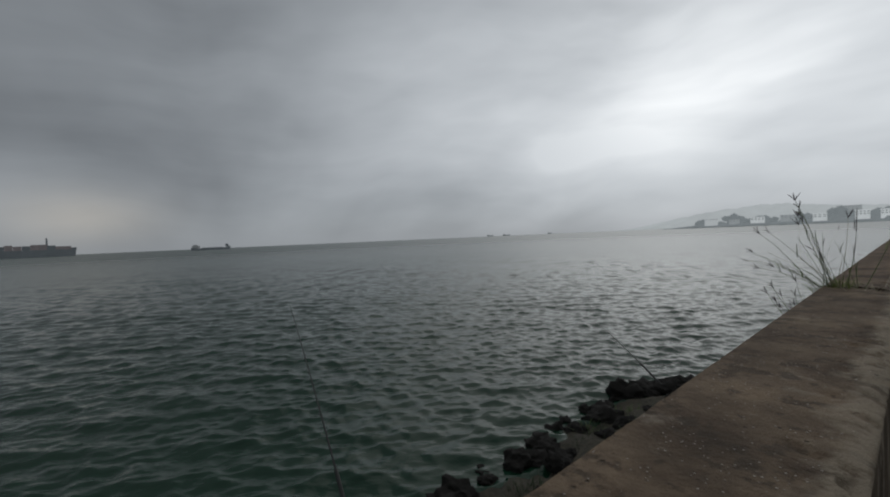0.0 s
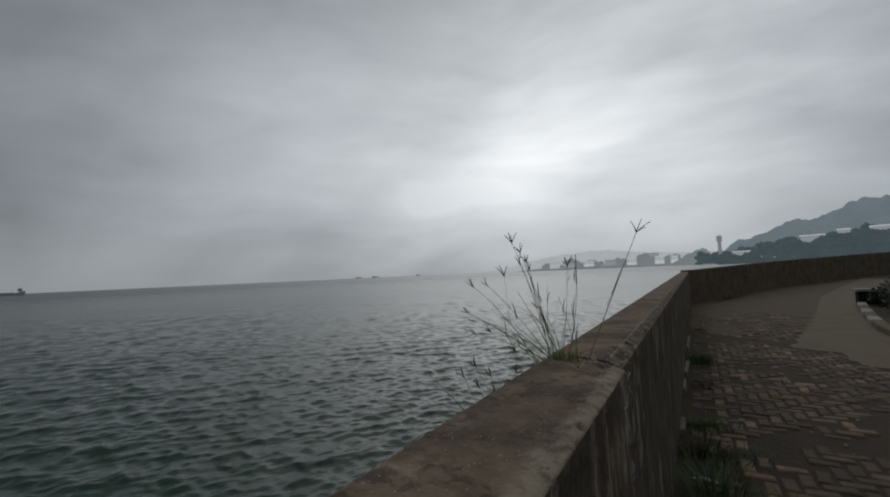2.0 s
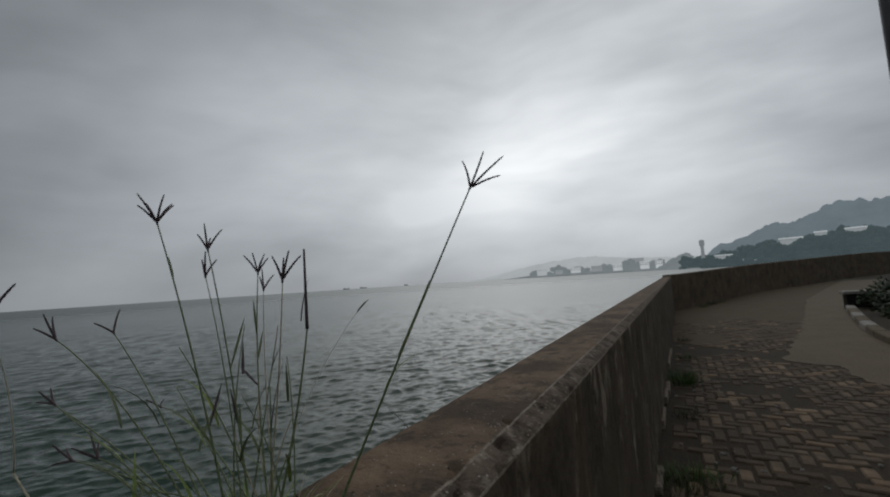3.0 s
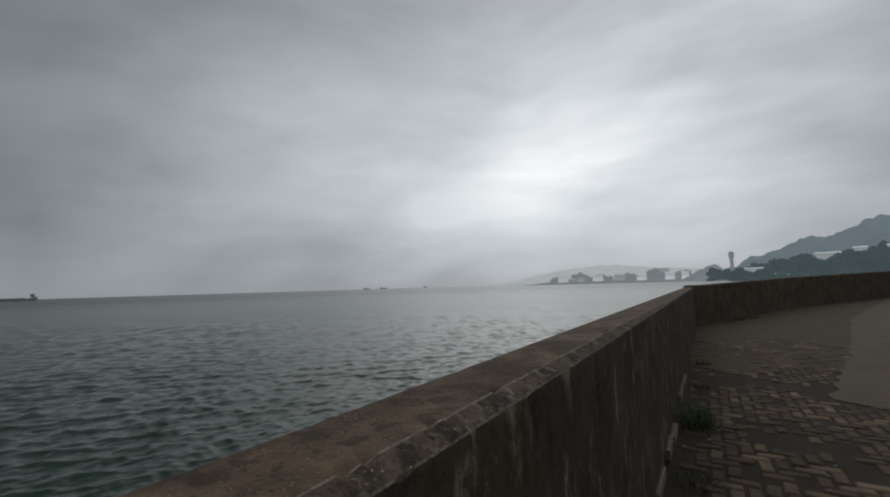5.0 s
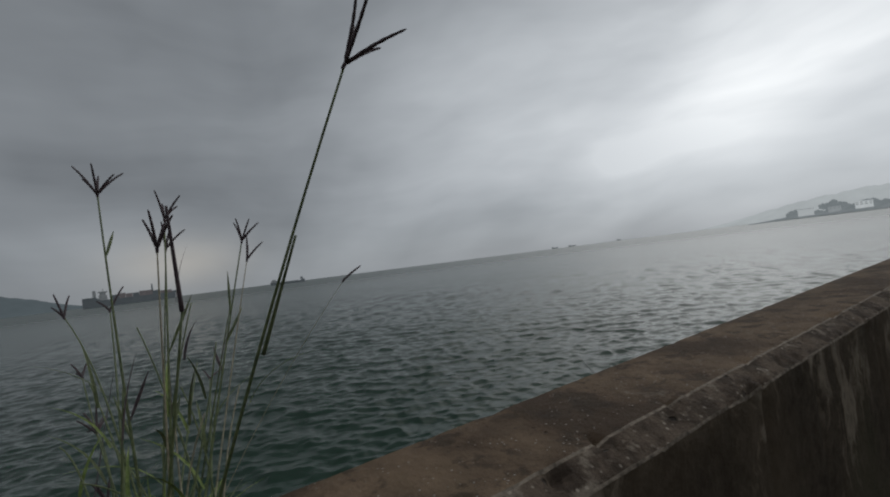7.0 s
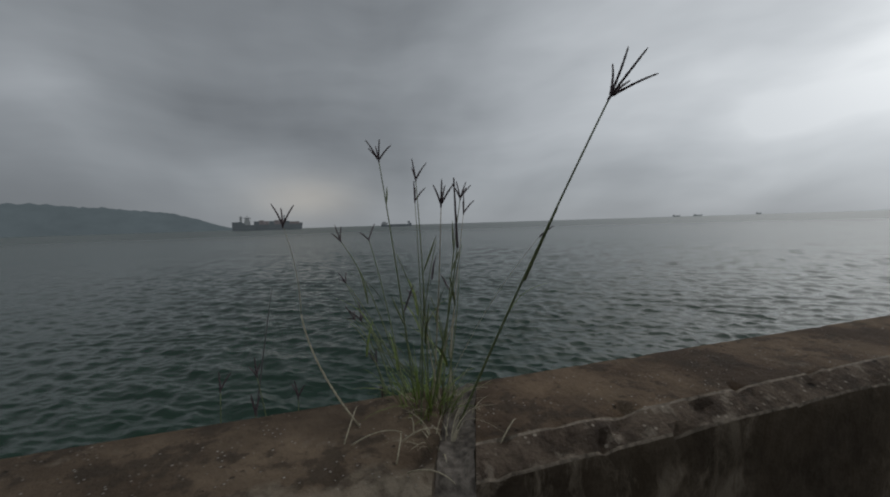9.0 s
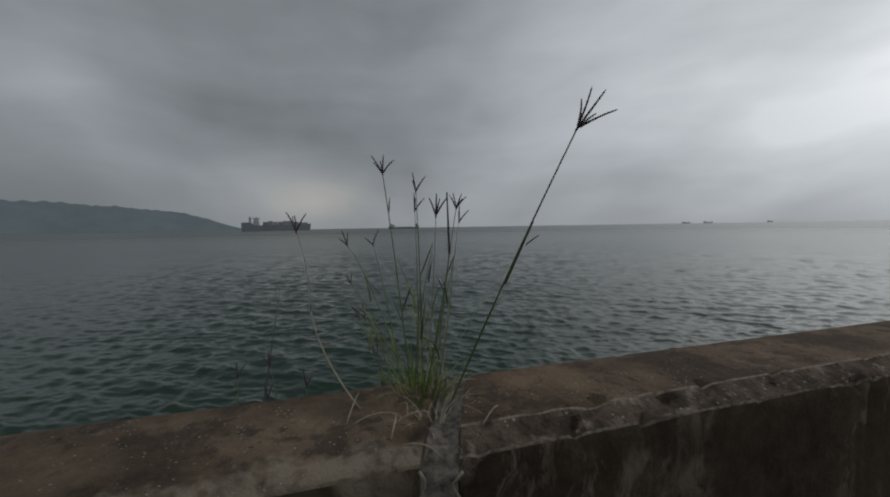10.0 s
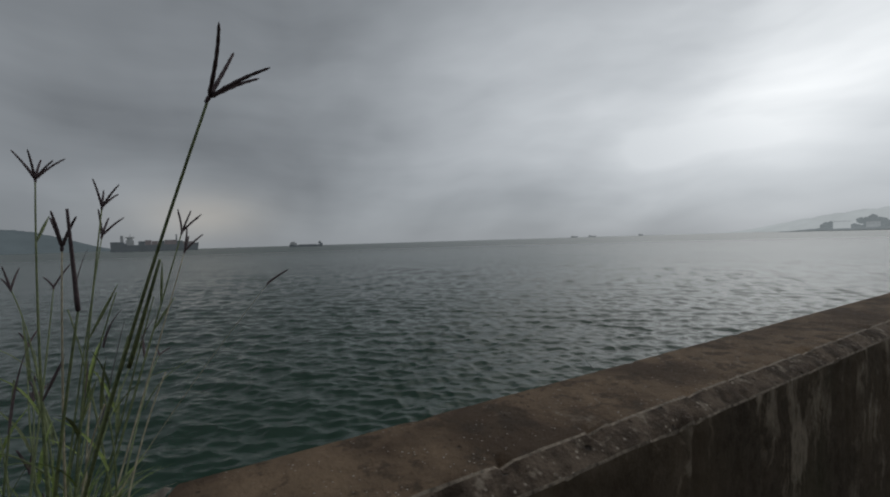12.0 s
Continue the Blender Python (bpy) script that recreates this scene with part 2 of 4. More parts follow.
def make_backdrop(name, col, haze_glow, scale):
    """Far land, buildings and vessels: sea haze painted in as emission over the colour."""
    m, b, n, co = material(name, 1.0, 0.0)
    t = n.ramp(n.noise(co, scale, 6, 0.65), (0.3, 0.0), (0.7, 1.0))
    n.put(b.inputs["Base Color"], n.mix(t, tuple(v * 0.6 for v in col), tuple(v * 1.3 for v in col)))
    n.put(b.inputs["Emission Color"], n.mix(t, tuple(v * 0.93 for v in haze_glow), tuple(v * 1.05 for v in haze_glow)))
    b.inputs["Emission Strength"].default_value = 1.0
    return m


WALL_TOP = make_wall_top("weathered_concrete_top", (0.212, 0.144, 0.090))
OLD_TOP = make_wall_top("older_paler_concrete_top", (0.215, 0.154, 0.101), 0.07)
WALL_FACE, WALL_EDGE, WATER = make_wall_face("dark_streaked_concrete_face", 0.85, 1.2), make_wall_edge(), make_water()
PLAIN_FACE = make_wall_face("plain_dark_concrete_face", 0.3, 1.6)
BRICK, BRICK_REST = make_brick("paving_brick", False), make_brick("paving_brick_rest", True)
PALE_EDGE = grainy("pale_worn_arris", (0.05, 0.037, 0.027), (0.31, 0.255, 0.195), 26, 90, 0.92, 0.8, 0.004)
MORTAR = grainy("crumbling_grey_mortar", (0.055, 0.045, 0.037), (0.22, 0.19, 0.16), 16, 80, 0.95, 0.9, 0.006)
SOIL = grainy("dark_soil", (0.017, 0.012, 0.006), (0.05, 0.034, 0.019), 2.5, 50, 0.95, 0.7, 0.01)
SLAB = grainy("pale_worn_screed", (0.075, 0.056, 0.034), (0.135, 0.102, 0.064), 1.9, 45, 0.9, 0.4, 0.004)
LAND = grainy("earth_ground", (0.05, 0.045, 0.03), (0.09, 0.085, 0.06), 0.2, 4, 0.95, 0.3, 0.02)
ROCK = grainy("wet_dark_rock", (0.008, 0.008, 0.008), (0.026, 0.024, 0.021), 3.0, 26, 0.85, 0.8, 0.02, 0.12)
PALE_ROCK = grainy("pale_concrete_rubble", (0.16, 0.15, 0.13), (0.30, 0.28, 0.25), 3.0, 30, 0.85, 0.6, 0.01)
BANK = grainy("weedy_bank_earth", (0.014, 0.014, 0.009), (0.05, 0.042, 0.026), 2.0, 18, 0.95, 0.8, 0.03)
STEM = grainy("green_grass_stem", (0.06, 0.095, 0.036), (0.18, 0.205, 0.09), 25, 200, 0.6, 0.2, 0.001)
STRAW = grainy("dry_straw", (0.30, 0.26, 0.17), (0.48, 0.43, 0.31), 20, 200, 0.7, 0.2, 0.001)
SPIKE = grainy("purple_brown_seed_spike", (0.04, 0.026, 0.031), (0.11, 0.078, 0.083), 120, 500, 0.8, 0.5, 0.001)
BLADE = grainy("green_grass_blade", (0.09, 0.145, 0.024), (0.23, 0.29, 0.065), 18, 150, 0.55, 0.2, 0.001)
LEAF = grainy("dark_hedge_leaf", (0.012, 0.022, 0.008), (0.035, 0.055, 0.018), 6, 60, 0.6, 0.2, 0.002)
WEED = grainy("dark_green_weed", (0.035, 0.07, 0.014), (0.085, 0.14, 0.034), 8, 90, 0.6, 0.2, 0.001)
ROOT = grainy("pale_dead_root", (0.22, 0.19, 0.15), (0.36, 0.32, 0.26), 30, 200, 0.85, 0.4, 0.002)
METAL = grainy("dark_painted_metal", (0.03, 0.032, 0.034), (0.055, 0.057, 0.06), 4, 60, 0.45, 0.1, 0.001)
ROD = grainy("dark_carbon_rod", (0.02, 0.02, 0.02), (0.05, 0.05, 0.045), 20, 90, 0.4, 0.1, 0.001)
# vessel paints emit a little to imitate haze, though nothing aboard is lit
HULL = make_backdrop("ship_hull_haze_glow", (0.03, 0.03, 0.035), (0.044, 0.052, 0.057), 0.05)
DECK = make_backdrop("white_haze_glow", (0.3, 0.3, 0.3), (0.05, 0.055, 0.058), 0.05)
CARGO = make_backdrop("ship_cargo_haze_glow", (0.075, 0.045, 0.042), (0.06, 0.06, 0.064), 0.08)
FAR_HULL = make_backdrop("distant_hull_haze_glow", (0.08, 0.09, 0.09), (0.10, 0.112, 0.115), 0.05)
# mist on hills, island, woods and shore is painted as their own emission
HILL = make_backdrop("hill_haze_glow", (0.03, 0.04, 0.04), (0.122, 0.153, 0.172), 0.012)
FAINT = make_backdrop("faint_haze_glow", (0.03, 0.035, 0.035), (0.36, 0.388, 0.4), 0.006)
ISLAND = make_backdrop("island_haze_glow", (0.03, 0.035, 0.035), (0.064, 0.08, 0.089), 0.004)
WOOD = make_backdrop("woodland_haze_glow", (0.03, 0.042, 0.03), (0.047, 0.065, 0.073), 0.06)
SHORE = make_backdrop("shore_haze_glow", (0.05, 0.05, 0.048), (0.158, 0.18, 0.19), 0.03)
# building surfaces, windows too, emit a grey that stands in for haze
PLASTER = make_backdrop("white_plaster_haze_glow", (0.42, 0.42, 0.42), (0.35, 0.375, 0.385), 0.05)
GREY_WALL = make_backdrop("grey_wall_haze_glow", (0.2, 0.2, 0.2), (0.2, 0.22, 0.23), 0.05)
ROOF = make_backdrop("roof_haze_glow", (0.12, 0.11, 0.11), (0.145, 0.162, 0.172), 0.05)
PANE = make_backdrop("window_haze_glow", (0.05, 0.05, 0.055), (0.22, 0.24, 0.25), 0.05)


# ---- mesh helpers ----
def raw(name, verts, faces, *mats, smooth=False):
    me = bpy.data.meshes.new(name)
    me.from_pydata([tuple(v) for v in verts], [], faces)
    for m in mats:
        me.materials.append(m)
    if smooth:
        me.shade_smooth()
    return me


def part(name, me, parent, label=""):
    ob = new(name, me)
    ob.parent = parent
    if label:
        tagged(ob, label)
    return ob


def thing(name, at, label, category, group="", kind=""):
    ob = new(name)
    ob.empty_display_size = 0.1
    ob.location = at
    return tagged(ob, label, category, group, kind)


def box(x0, x1, y0, y1, z0, z1, bevel=0.0):
    """Vertices and faces of a box with chamfered upright and top edges."""
    b = min(bevel, (x1 - x0) / 3, (y1 - y0) / 3)
    if not b:
        v = [(x, y, z) for z in (z0, z1) for x, y in ((x0, y0), (x1, y0), (x1, y1), (x0, y1))]
        return v, [(3, 2, 1, 0), (4, 5, 6, 7)] + [(i, (i + 1) % 4, 4 + (i + 1) % 4, 4 + i) for i in range(4)]
    rings = []
    for z, s in ((z0, 0.0), (z1 - b, 0.0), (z1, b)):
        rings += [(x0 + s, y0 + s, z), (x1 - s, y0 + s, z), (x1 - s, y1 - s, z), (x0 + s, y1 - s, z)]
    f = [(3, 2, 1, 0), (8, 9, 10, 11)]
    for r in (0, 4):
        f += [(r + i, r + (i + 1) % 4, r + 4 + (i + 1) % 4, r + 4 + i) for i in range(4)]
    return rings, f


def join(pieces):
    """Several (verts, faces) as one."""
    V, F = [], []
    for v, f in pieces:
        o = len(V)
        V += list(v)
        F += [tuple(i + o for i in q) for q in f]
    return V, F


def tube(points, radii, sides=6):
    """A tube along points, as (verts, faces)."""
    pts = [Vector(p) for p in points]
    V, F = [], []
    for i, p in enumerate(pts):
        d = (pts[min(i + 1, len(pts) - 1)] - pts[max(i - 1, 0)]).normalized()
        a = d.cross(Vector((0.31, 0.9, 0.2))).normalized()
        b = d.cross(a)
        for k in range(sides):
            w = 2 * math.pi * k / sides
            V.append(p + (a * math.cos(w) + b * math.sin(w)) * radii[i])
    for i in range(len(pts) - 1):
        for k in range(sides):
            F.append((i * sides + k, i * sides + (k + 1) % sides, (i + 1) * sides + (k + 1) % sides, (i + 1) * sides + k))
    F.append(tuple(range(sides))[::-1])
    F.append(tuple(range((len(pts) - 1) * sides, len(pts) * sides)))
    return V, F


def curve_points(a, b, sag, steps=10, side=(0, 0, 1)):
    """Points from a to b, bowed by sag along side."""
    a, b, s = Vector(a), Vector(b), Vector(side)
    return [a.lerp(b, i / steps) + s * (sag * 4 * (i / steps) * (1 - i / steps)) for i in range(steps + 1)]


def blade(base, heading, length, width, droop, steps=6):
    """A grass blade, folded along its rib."""
    h = Vector((math.cos(heading), math.sin(heading), 0))
    s = Vector((-h.y, h.x, 0))
    V, F = [], []
    for i in range(steps + 1):
        u = i / steps
        out = length * (u * math.sin(droop * 0.35) + u * u * math.sin(droop) * 0.45)
        rise = length * (u * math.cos(droop * 0.35) - u * u * droop * 0.33)
        c = Vector(base) + h * out + Vector((0, 0, rise))
        w = width * (1 - u) ** 0.7 * (0.6 + 0.4 * min(1, u * 5))
        V += [c - s * w, c - Vector((0, 0, w * 0.5)), c + s * w]
        if i:
            o = 3 * i
            F += [(o - 3, o - 2, o + 1, o), (o - 2, o - 1, o + 2, o + 1)]
    return V, F


# ---- sea wall ----
TOP, THICK = 1.166, 0.275


def wall_run(name, stations, section, label, worn, mats):
    """A concrete wall along stations (x, y, dx, dy): plan point and way across. section: (across, height, material) points."""
    V, F, M = [], [], []
    n = len(section)
    for x, y, dx, dy in stations:
        for a, z, _ in section:
            v = Vector((x + dx * a, y + dy * a, z + (min(0.4, max(0.0, y - 17) * 0.016) if z > 0.9 else 0.0)))
            if z > 0.9:
                k = noise.noise(v * 11.0) * 0.3 + noise.noise(v * 37.0) * 0.35 + noise.noise(v * 97.0) * 0.35
                edge = 1.0 if a > -0.09 else 0.6
                v.z += k * worn * edge
                chip = max(0.0, noise.noise(v * 33.0 + Vector((3, 8, 1))) - 0.25) * edge * (worn / 0.003) * (0.034 if a > -0.09 else 0.008)
                v.z -= chip
                v.x -= chip * 0.8 if a > -0.09 else 0.0
                if a < -THICK + 0.03:
                    v.x += k * worn * 2
            else:
                v.x += noise.noise(v * 4.0) * worn * 0.8
            V.append(v)
    for i in range(len(stations) - 1):
        for k in range(n):
            j = (k + 1) % n
            F.append((i * n + k, i * n + j, (i + 1) * n + j, (i + 1) * n + k))
            M.append(section[k][2])
    F += [tuple(range(n))[::-1], tuple(range((len(stations) - 1) * n, len(stations) * n))]
    M += [1, 1]
    me = raw(name, V, F, *mats)
    me.polygons.foreach_set("material_index", M)
    me.shade_smooth()
    me.set_sharp_from_angle(angle=radians(38))
    me.update()
    return tagged(new(name, me), label, "wall", kind="structure")


def section(face, lip, drop, top=TOP, arris=3):
    """Across and up, from the foot of the inner face over the top and down the outer face; 1: face, 0: top."""
    s = [(face, -0.1, 1), (face, 0.35, 1), (face, 0.8, 1), (face, top - drop - 0.03, 1), (face, top - drop - 0.003, arris), (face - 0.002, top - drop + 0.001, 2)]
    for u in (0.33, 0.66):
        s.append((face - lip * u, top - drop * (1 - u) + 0.001, 2))
    s += [(face - lip + 0.002, top, arris), (face - lip - 0.003, top + 0.001, 0)]
    for k in range(1, 7):
        s.append((face - lip + (-THICK + 0.012 - face + lip) * k / 7, top, 0))
    s += [(-THICK + 0.012, top - 0.002, 0), (-THICK, top - 0.02, 1), (-THICK - 0.01, 0.6, 1), (-THICK - 0.03, -0.6, 1), (-THICK - 0.05, -2.2, 1), (face, -2.2, 1)]
    return s


SKEW = 0.116 / THICK                      # the joint runs slantwise through the wall


def steps(a, b, d):
    k = max(1, round((b - a) / d))
    return [a + (b - a) * i / k for i in range(k + 1)]


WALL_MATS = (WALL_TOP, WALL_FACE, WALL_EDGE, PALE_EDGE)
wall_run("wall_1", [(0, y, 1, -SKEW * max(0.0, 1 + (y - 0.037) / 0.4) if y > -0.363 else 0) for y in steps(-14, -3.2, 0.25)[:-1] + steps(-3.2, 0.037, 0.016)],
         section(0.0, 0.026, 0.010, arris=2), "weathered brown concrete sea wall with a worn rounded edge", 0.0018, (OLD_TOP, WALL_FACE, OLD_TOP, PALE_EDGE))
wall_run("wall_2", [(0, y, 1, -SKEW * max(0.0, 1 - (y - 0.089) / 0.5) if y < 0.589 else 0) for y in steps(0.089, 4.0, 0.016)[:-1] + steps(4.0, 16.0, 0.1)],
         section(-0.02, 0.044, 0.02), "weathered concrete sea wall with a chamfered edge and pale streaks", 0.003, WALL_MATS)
BEND = [(-0.02, 16.0), (3.75, 26.0), (10.2, 38.5), (18.0, 50.0), (30.0, 62.0), (60.0, 84.0)]


def along(points, d):
    out = []
    for (x0, y0), (x1, y1) in zip(points, points[1:]):
        length = math.hypot(x1 - x0, y1 - y0)
        for k in range(int(length / d)):
            u = k * d / length
            out.append((x0 + (x1 - x0) * u, y0 + (y1 - y0) * u, (y1 - y0) / length, -(x1 - x0) / length))
    return out


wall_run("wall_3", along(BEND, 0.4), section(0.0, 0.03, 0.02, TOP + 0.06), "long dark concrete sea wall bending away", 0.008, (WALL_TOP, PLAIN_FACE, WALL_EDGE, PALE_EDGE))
# broken filling in the joint
V, F = [], []
rows, cols = 110, 15
for i in range(rows):
    for k in range(cols):
        u = i / (rows - 1)
        if u < 0.6:
            x, z = -0.004, 0.02 + (TOP - 0.10) * u / 0.6
        elif u < 0.8:                                       # crumbled shoulder
            w = (u - 0.6) / 0.2 * math.pi / 2
            x, z = -0.004 - 0.085 * (1 - math.cos(w)), TOP - 0.08 + 0.072 * math.sin(w)
        else:
            x, z = -0.089 - 0.175 * (u - 0.8) / 0.2, TOP - 0.008
        y = 0.033 + 0.060 * k / (cols - 1) - SKEW * (x + 0.006)
        p = Vector((x, y, z))
        d = noise.noise(p * 22) * 0.010 + noise.noise(p * 60) * 0.006
        bite = max(0.0, 0.5 + noise.noise(Vector((8 if k < cols / 2 else 1, 0, u * 26))) * 1.1) * 0.0055 * abs(2 * k / (cols - 1) - 1) ** 2
        V.append((x + (d if u < 0.7 else 0), y + (bite if k < cols / 2 else -bite), z + (d if u >= 0.7 else 0)))
F = [(i * cols + k, i * cols + k + 1, (i + 1) * cols + k + 1, (i + 1) * cols + k) for i in range(rows - 1) for k in range(cols - 1)]
tagged(new("joint_filling", raw("joint_filling", V, F, MORTAR)), "crumbling pale mortar in the wall joint", "mortar", kind="structure")

core = [(x, y - SKEW * x, z) for z in (-0.1, TOP - 0.03) for x, y in ((-0.1, 0.025), (-0.1, 0.105), (-0.272, 0.105), (-0.272, 0.025))]
tagged(new("joint_core", raw("joint_core", core, [(3, 2, 1, 0), (4, 5, 6, 7)] + [(i, (i + 1) % 4, 4 + (i + 1) % 4, 4 + i) for i in range(4)], SOIL)), "dark earth packed in the wall joint", "joint", kind="structure")

# ---- ground and paving ----
ground_outline = [(0.0, -60), (-0.02, 16.0)] + [(x + 0.0, y) for x, y in BEND[1:]] + [(150, 190), (160, 330), (120, 520), (0, 760), (-180, 1000), (-420, 1180), (-560, 1330),
                  (-520, 1420), (-200, 1900), (200, 4200), (3800, 4200), (3800, -60)]
gb = bmesh.new()
gb.faces.new([gb.verts.new((x, y, -0.06)) for x, y in ground_outline])
bmesh.ops.triangulate(gb, faces=gb.faces[:])
gm = bpy.data.meshes.new("ground")
gb.to_mesh(gm)
gm.materials.append(LAND)
tagged(new("ground", gm), "brown earth behind the sea wall", "ground", kind="structure")


def sheet(name, outline, z, mat, label, thick=0.05):
    n = len(outline)
    v = [(x, y, z) for x, y in outline] + [(x, y, z - thick) for x, y in outline]
    f = [tuple(range(n))] + [(i, n + i, n + (i + 1) % n, (i + 1) % n) for i in range(n)]
    ob = new(name, raw(name, v, f, mat))
    return tagged(ob, label, "pavement", kind="structure")


sheet("pavement", [(-0.03, -14), (14, -14), (14, 16), (12.5, 40), (3.7, 25.9), (-0.03, 16)], -0.014, SOIL, "dark soil bed of the brick pavement", 0.04)
CONCRETE = [(1.46, 7.6), (2.0, 7.3), (2.05, 6.4), (2.5, 6.1), (2.0, 5.2), (2.7, 2.6), (3.1, 0.0), (3.3, -14), (13, -14), (13, 30), (9.0, 34.5), (6.2, 26.0), (4.1, 19.2), (2.4, 11.3)]


def ragged(outline, d, amp):
    """The outline with small irregular bites along its edges."""
    out = []
    for (x0, y0), (x1, y1) in zip(outline, outline[1:] + outline[:1]):
        n = max(1, int(math.hypot(x1 - x0, y1 - y0) / d)) if min(y0, y1) < 14 and min(x0, x1) < 3.4 else 1
        for k in range(n):
            x, y = x0 + (x1 - x0) * k / n, y0 + (y1 - y0) * k / n
            out.append((x + amp * noise.noise(Vector((x * 3, y * 3, 0))) * 1.5 + amp * noise.noise(Vector((x * 11, y * 11, 4))), y + amp * noise.noise(Vector((x * 4, y * 4, 9))) * 1.5))
    return out


sheet("concrete_path", ragged(CONCRETE, 0.05, 0.045)[::-1], -0.003, SLAB, "pale worn concrete strip beside the bricks")


DUST = grainy("trodden_brown_dust", (0.047, 0.032, 0.016), (0.098, 0.068, 0.036), 1.6, 40, 0.95, 0.5, 0.006)
sheet("dirt_path", ragged([(-0.02, 9.3), (0.7, 8.7), (1.3, 9.6), (2.0, 9.4), (2.6, 11.3), (4.2, 19.2), (6.3, 26.0), (9.1, 34.5), (3.7, 25.9), (-0.02, 16.0)], 0.07, 0.12), -0.008, DUST, "trodden brown earth over the old paving", 0.03)


def inside(x, y, outline):
    hit = False
    for (x0, y0), (x1, y1) in zip(outline, outline[1:] + outline[:1]):
        if (y0 > y) != (y1 > y) and x < (x1 - x0) * (y - y0) / (y1 - y0) + x0:
            hit = not hit
    return hit


# ---- sea ----
def build_sea():
    rings, spokes = 860, 760
    r = np.concatenate([2.2 * (140 / 2.2) ** (np.arange(720) / 720), 140 * (4900 / 140) ** (np.arange(140) / 139)])
    a = np.radians(np.linspace(-188, 32, spokes))
    R, A = np.meshgrid(r, a, indexing="ij")
    X, Y = -0.35 + R * np.sin(A), 1.0 + R * np.cos(A)
    X0, Y0 = X.copy(), Y.copy()
    Z = np.full_like(X, -1.6)
    rng = np.random.RandomState(4)
    gap = np.maximum(R * 0.0050, np.gradient(r)[:, None] + 0 * R)
    for k in range(64):
        lam = 0.19 * (1.35 / 0.19) ** (k / 63)
        way = math.radians(138) + rng.normal(0, 0.68)
        amp = 0.0053 * lam ** 0.7 * (0.6 + 0.8 * rng.rand())
        w = 2 * math.pi / lam
        ph = w * (X0 * math.cos(way) + Y0 * math.sin(way)) + rng.rand() * 6.28
        fade = np.clip(lam / (3.0 * gap) - 0.4, 0, 1)
        gust = 0.75 + 0.5 * np.sin(X0 * 0.21 + k) * np.sin(Y0 * 0.17 + 2 * k)
        Z += amp * fade * gust * np.cos(ph)
        X -= amp * fade * gust * 0.85 * math.cos(way) * np.sin(ph)
        Y -= amp * fade * gust * 0.85 * math.sin(way) * np.sin(ph)
    me = bpy.data.meshes.new("water")
    nv, nf = rings * spokes, (rings - 1) * (spokes - 1)
    me.vertices.add(nv)
    me.vertices.foreach_set("co", np.stack([X, Y, Z], -1).astype(np.float32).ravel())
    i, j = np.meshgrid(np.arange(rings - 1), np.arange(spokes - 1), indexing="ij")
    q = np.stack([i * spokes + j, (i + 1) * spokes + j, (i + 1) * spokes + j + 1, i * spokes + j + 1], -1).reshape(-1, 4)[:, ::-1]
    me.loops.add(nf * 4)
    me.loops.foreach_set("vertex_index", q.astype(np.int32).ravel())
    me.polygons.add(nf)
    me.polygons.foreach_set("loop_start", np.arange(0, nf * 4, 4, dtype=np.int32))
    me.materials.append(WATER)
    me.update(calc_edges=True)
    me.shade_smooth()
    tagged(new("water", me), "choppy grey-green sea under an overcast sky", "sea", kind="structure")


build_sea()


# ---- far land ----
def ridge(name, az0, az1, height, dist, depth, mat, label, d_az=0.25, foot=-1.7, rough=0.05, grain=0.03):
    """A long hill: height(az) gives the elevation in degrees of its crest."""
    az = steps(az0, az1, d_az)
    rows = 9
    V, F = [], []
    for i, a in enumerate(az):
        D = dist(a)
        top = math.tan(radians(max(0.0, height(a)))) * D
        top *= 1 + rough * noise.noise(Vector((a * 0.9, 3.0, 1.0))) + grain * noise.noise(Vector((a * 6.0, 1.0, 4.0)))
        for k in range(rows):
            u = k / (rows - 1)
            rr = D + depth * (u - 0.7)
            z = foot + (top - foot) * math.sin(min(1.0, u / 0.7) * math.pi / 2) ** 1.3 * (1.0 if u <= 0.7 else 1 - (u - 0.7) * 1.2)
            z += (top * 0.06) * noise.noise(Vector((a * 2.2, u * 4, 2))) * math.sin(u * math.pi)
            V.append((rr * math.sin(radians(a)), rr * math.cos(radians(a)), z))
    for i in range(len(az) - 1):
        for k in range(rows - 1):
            F.append((i * rows + k, i * rows + k + 1, (i + 1) * rows + k + 1, (i + 1) * rows + k))
    return tagged(new(name, raw(name, V, F, mat, smooth=True)), label, "hill", kind="structure")


def bump_at(a, mid, wide, high):
    return high * math.exp(-((a - mid) / wide) ** 2)


def smooth_step(a, a0, a1):
    u = min(1.0, max(0.0, (a - a0) / (a1 - a0)))
    return u * u * (3 - 2 * u)


# the mist on these ridges comes only from emission in their materials
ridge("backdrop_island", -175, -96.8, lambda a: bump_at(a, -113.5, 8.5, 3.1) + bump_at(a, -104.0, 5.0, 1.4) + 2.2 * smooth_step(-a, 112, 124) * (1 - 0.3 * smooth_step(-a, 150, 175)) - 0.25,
      lambda a: 3900, 700, ISLAND, "grey-blue island across the water, mist painted into its colour", 0.3)
ridge("backdrop_far_hills", -26.5, 8, lambda a: 1.45 * smooth_step(a, -27, -16) + bump_at(a, -11, 5, 0.75) - bump_at(a, 3, 5, 0.2), lambda a: 3900, 500, FAINT, "pale hills, mist painted into their colour", 0.25)
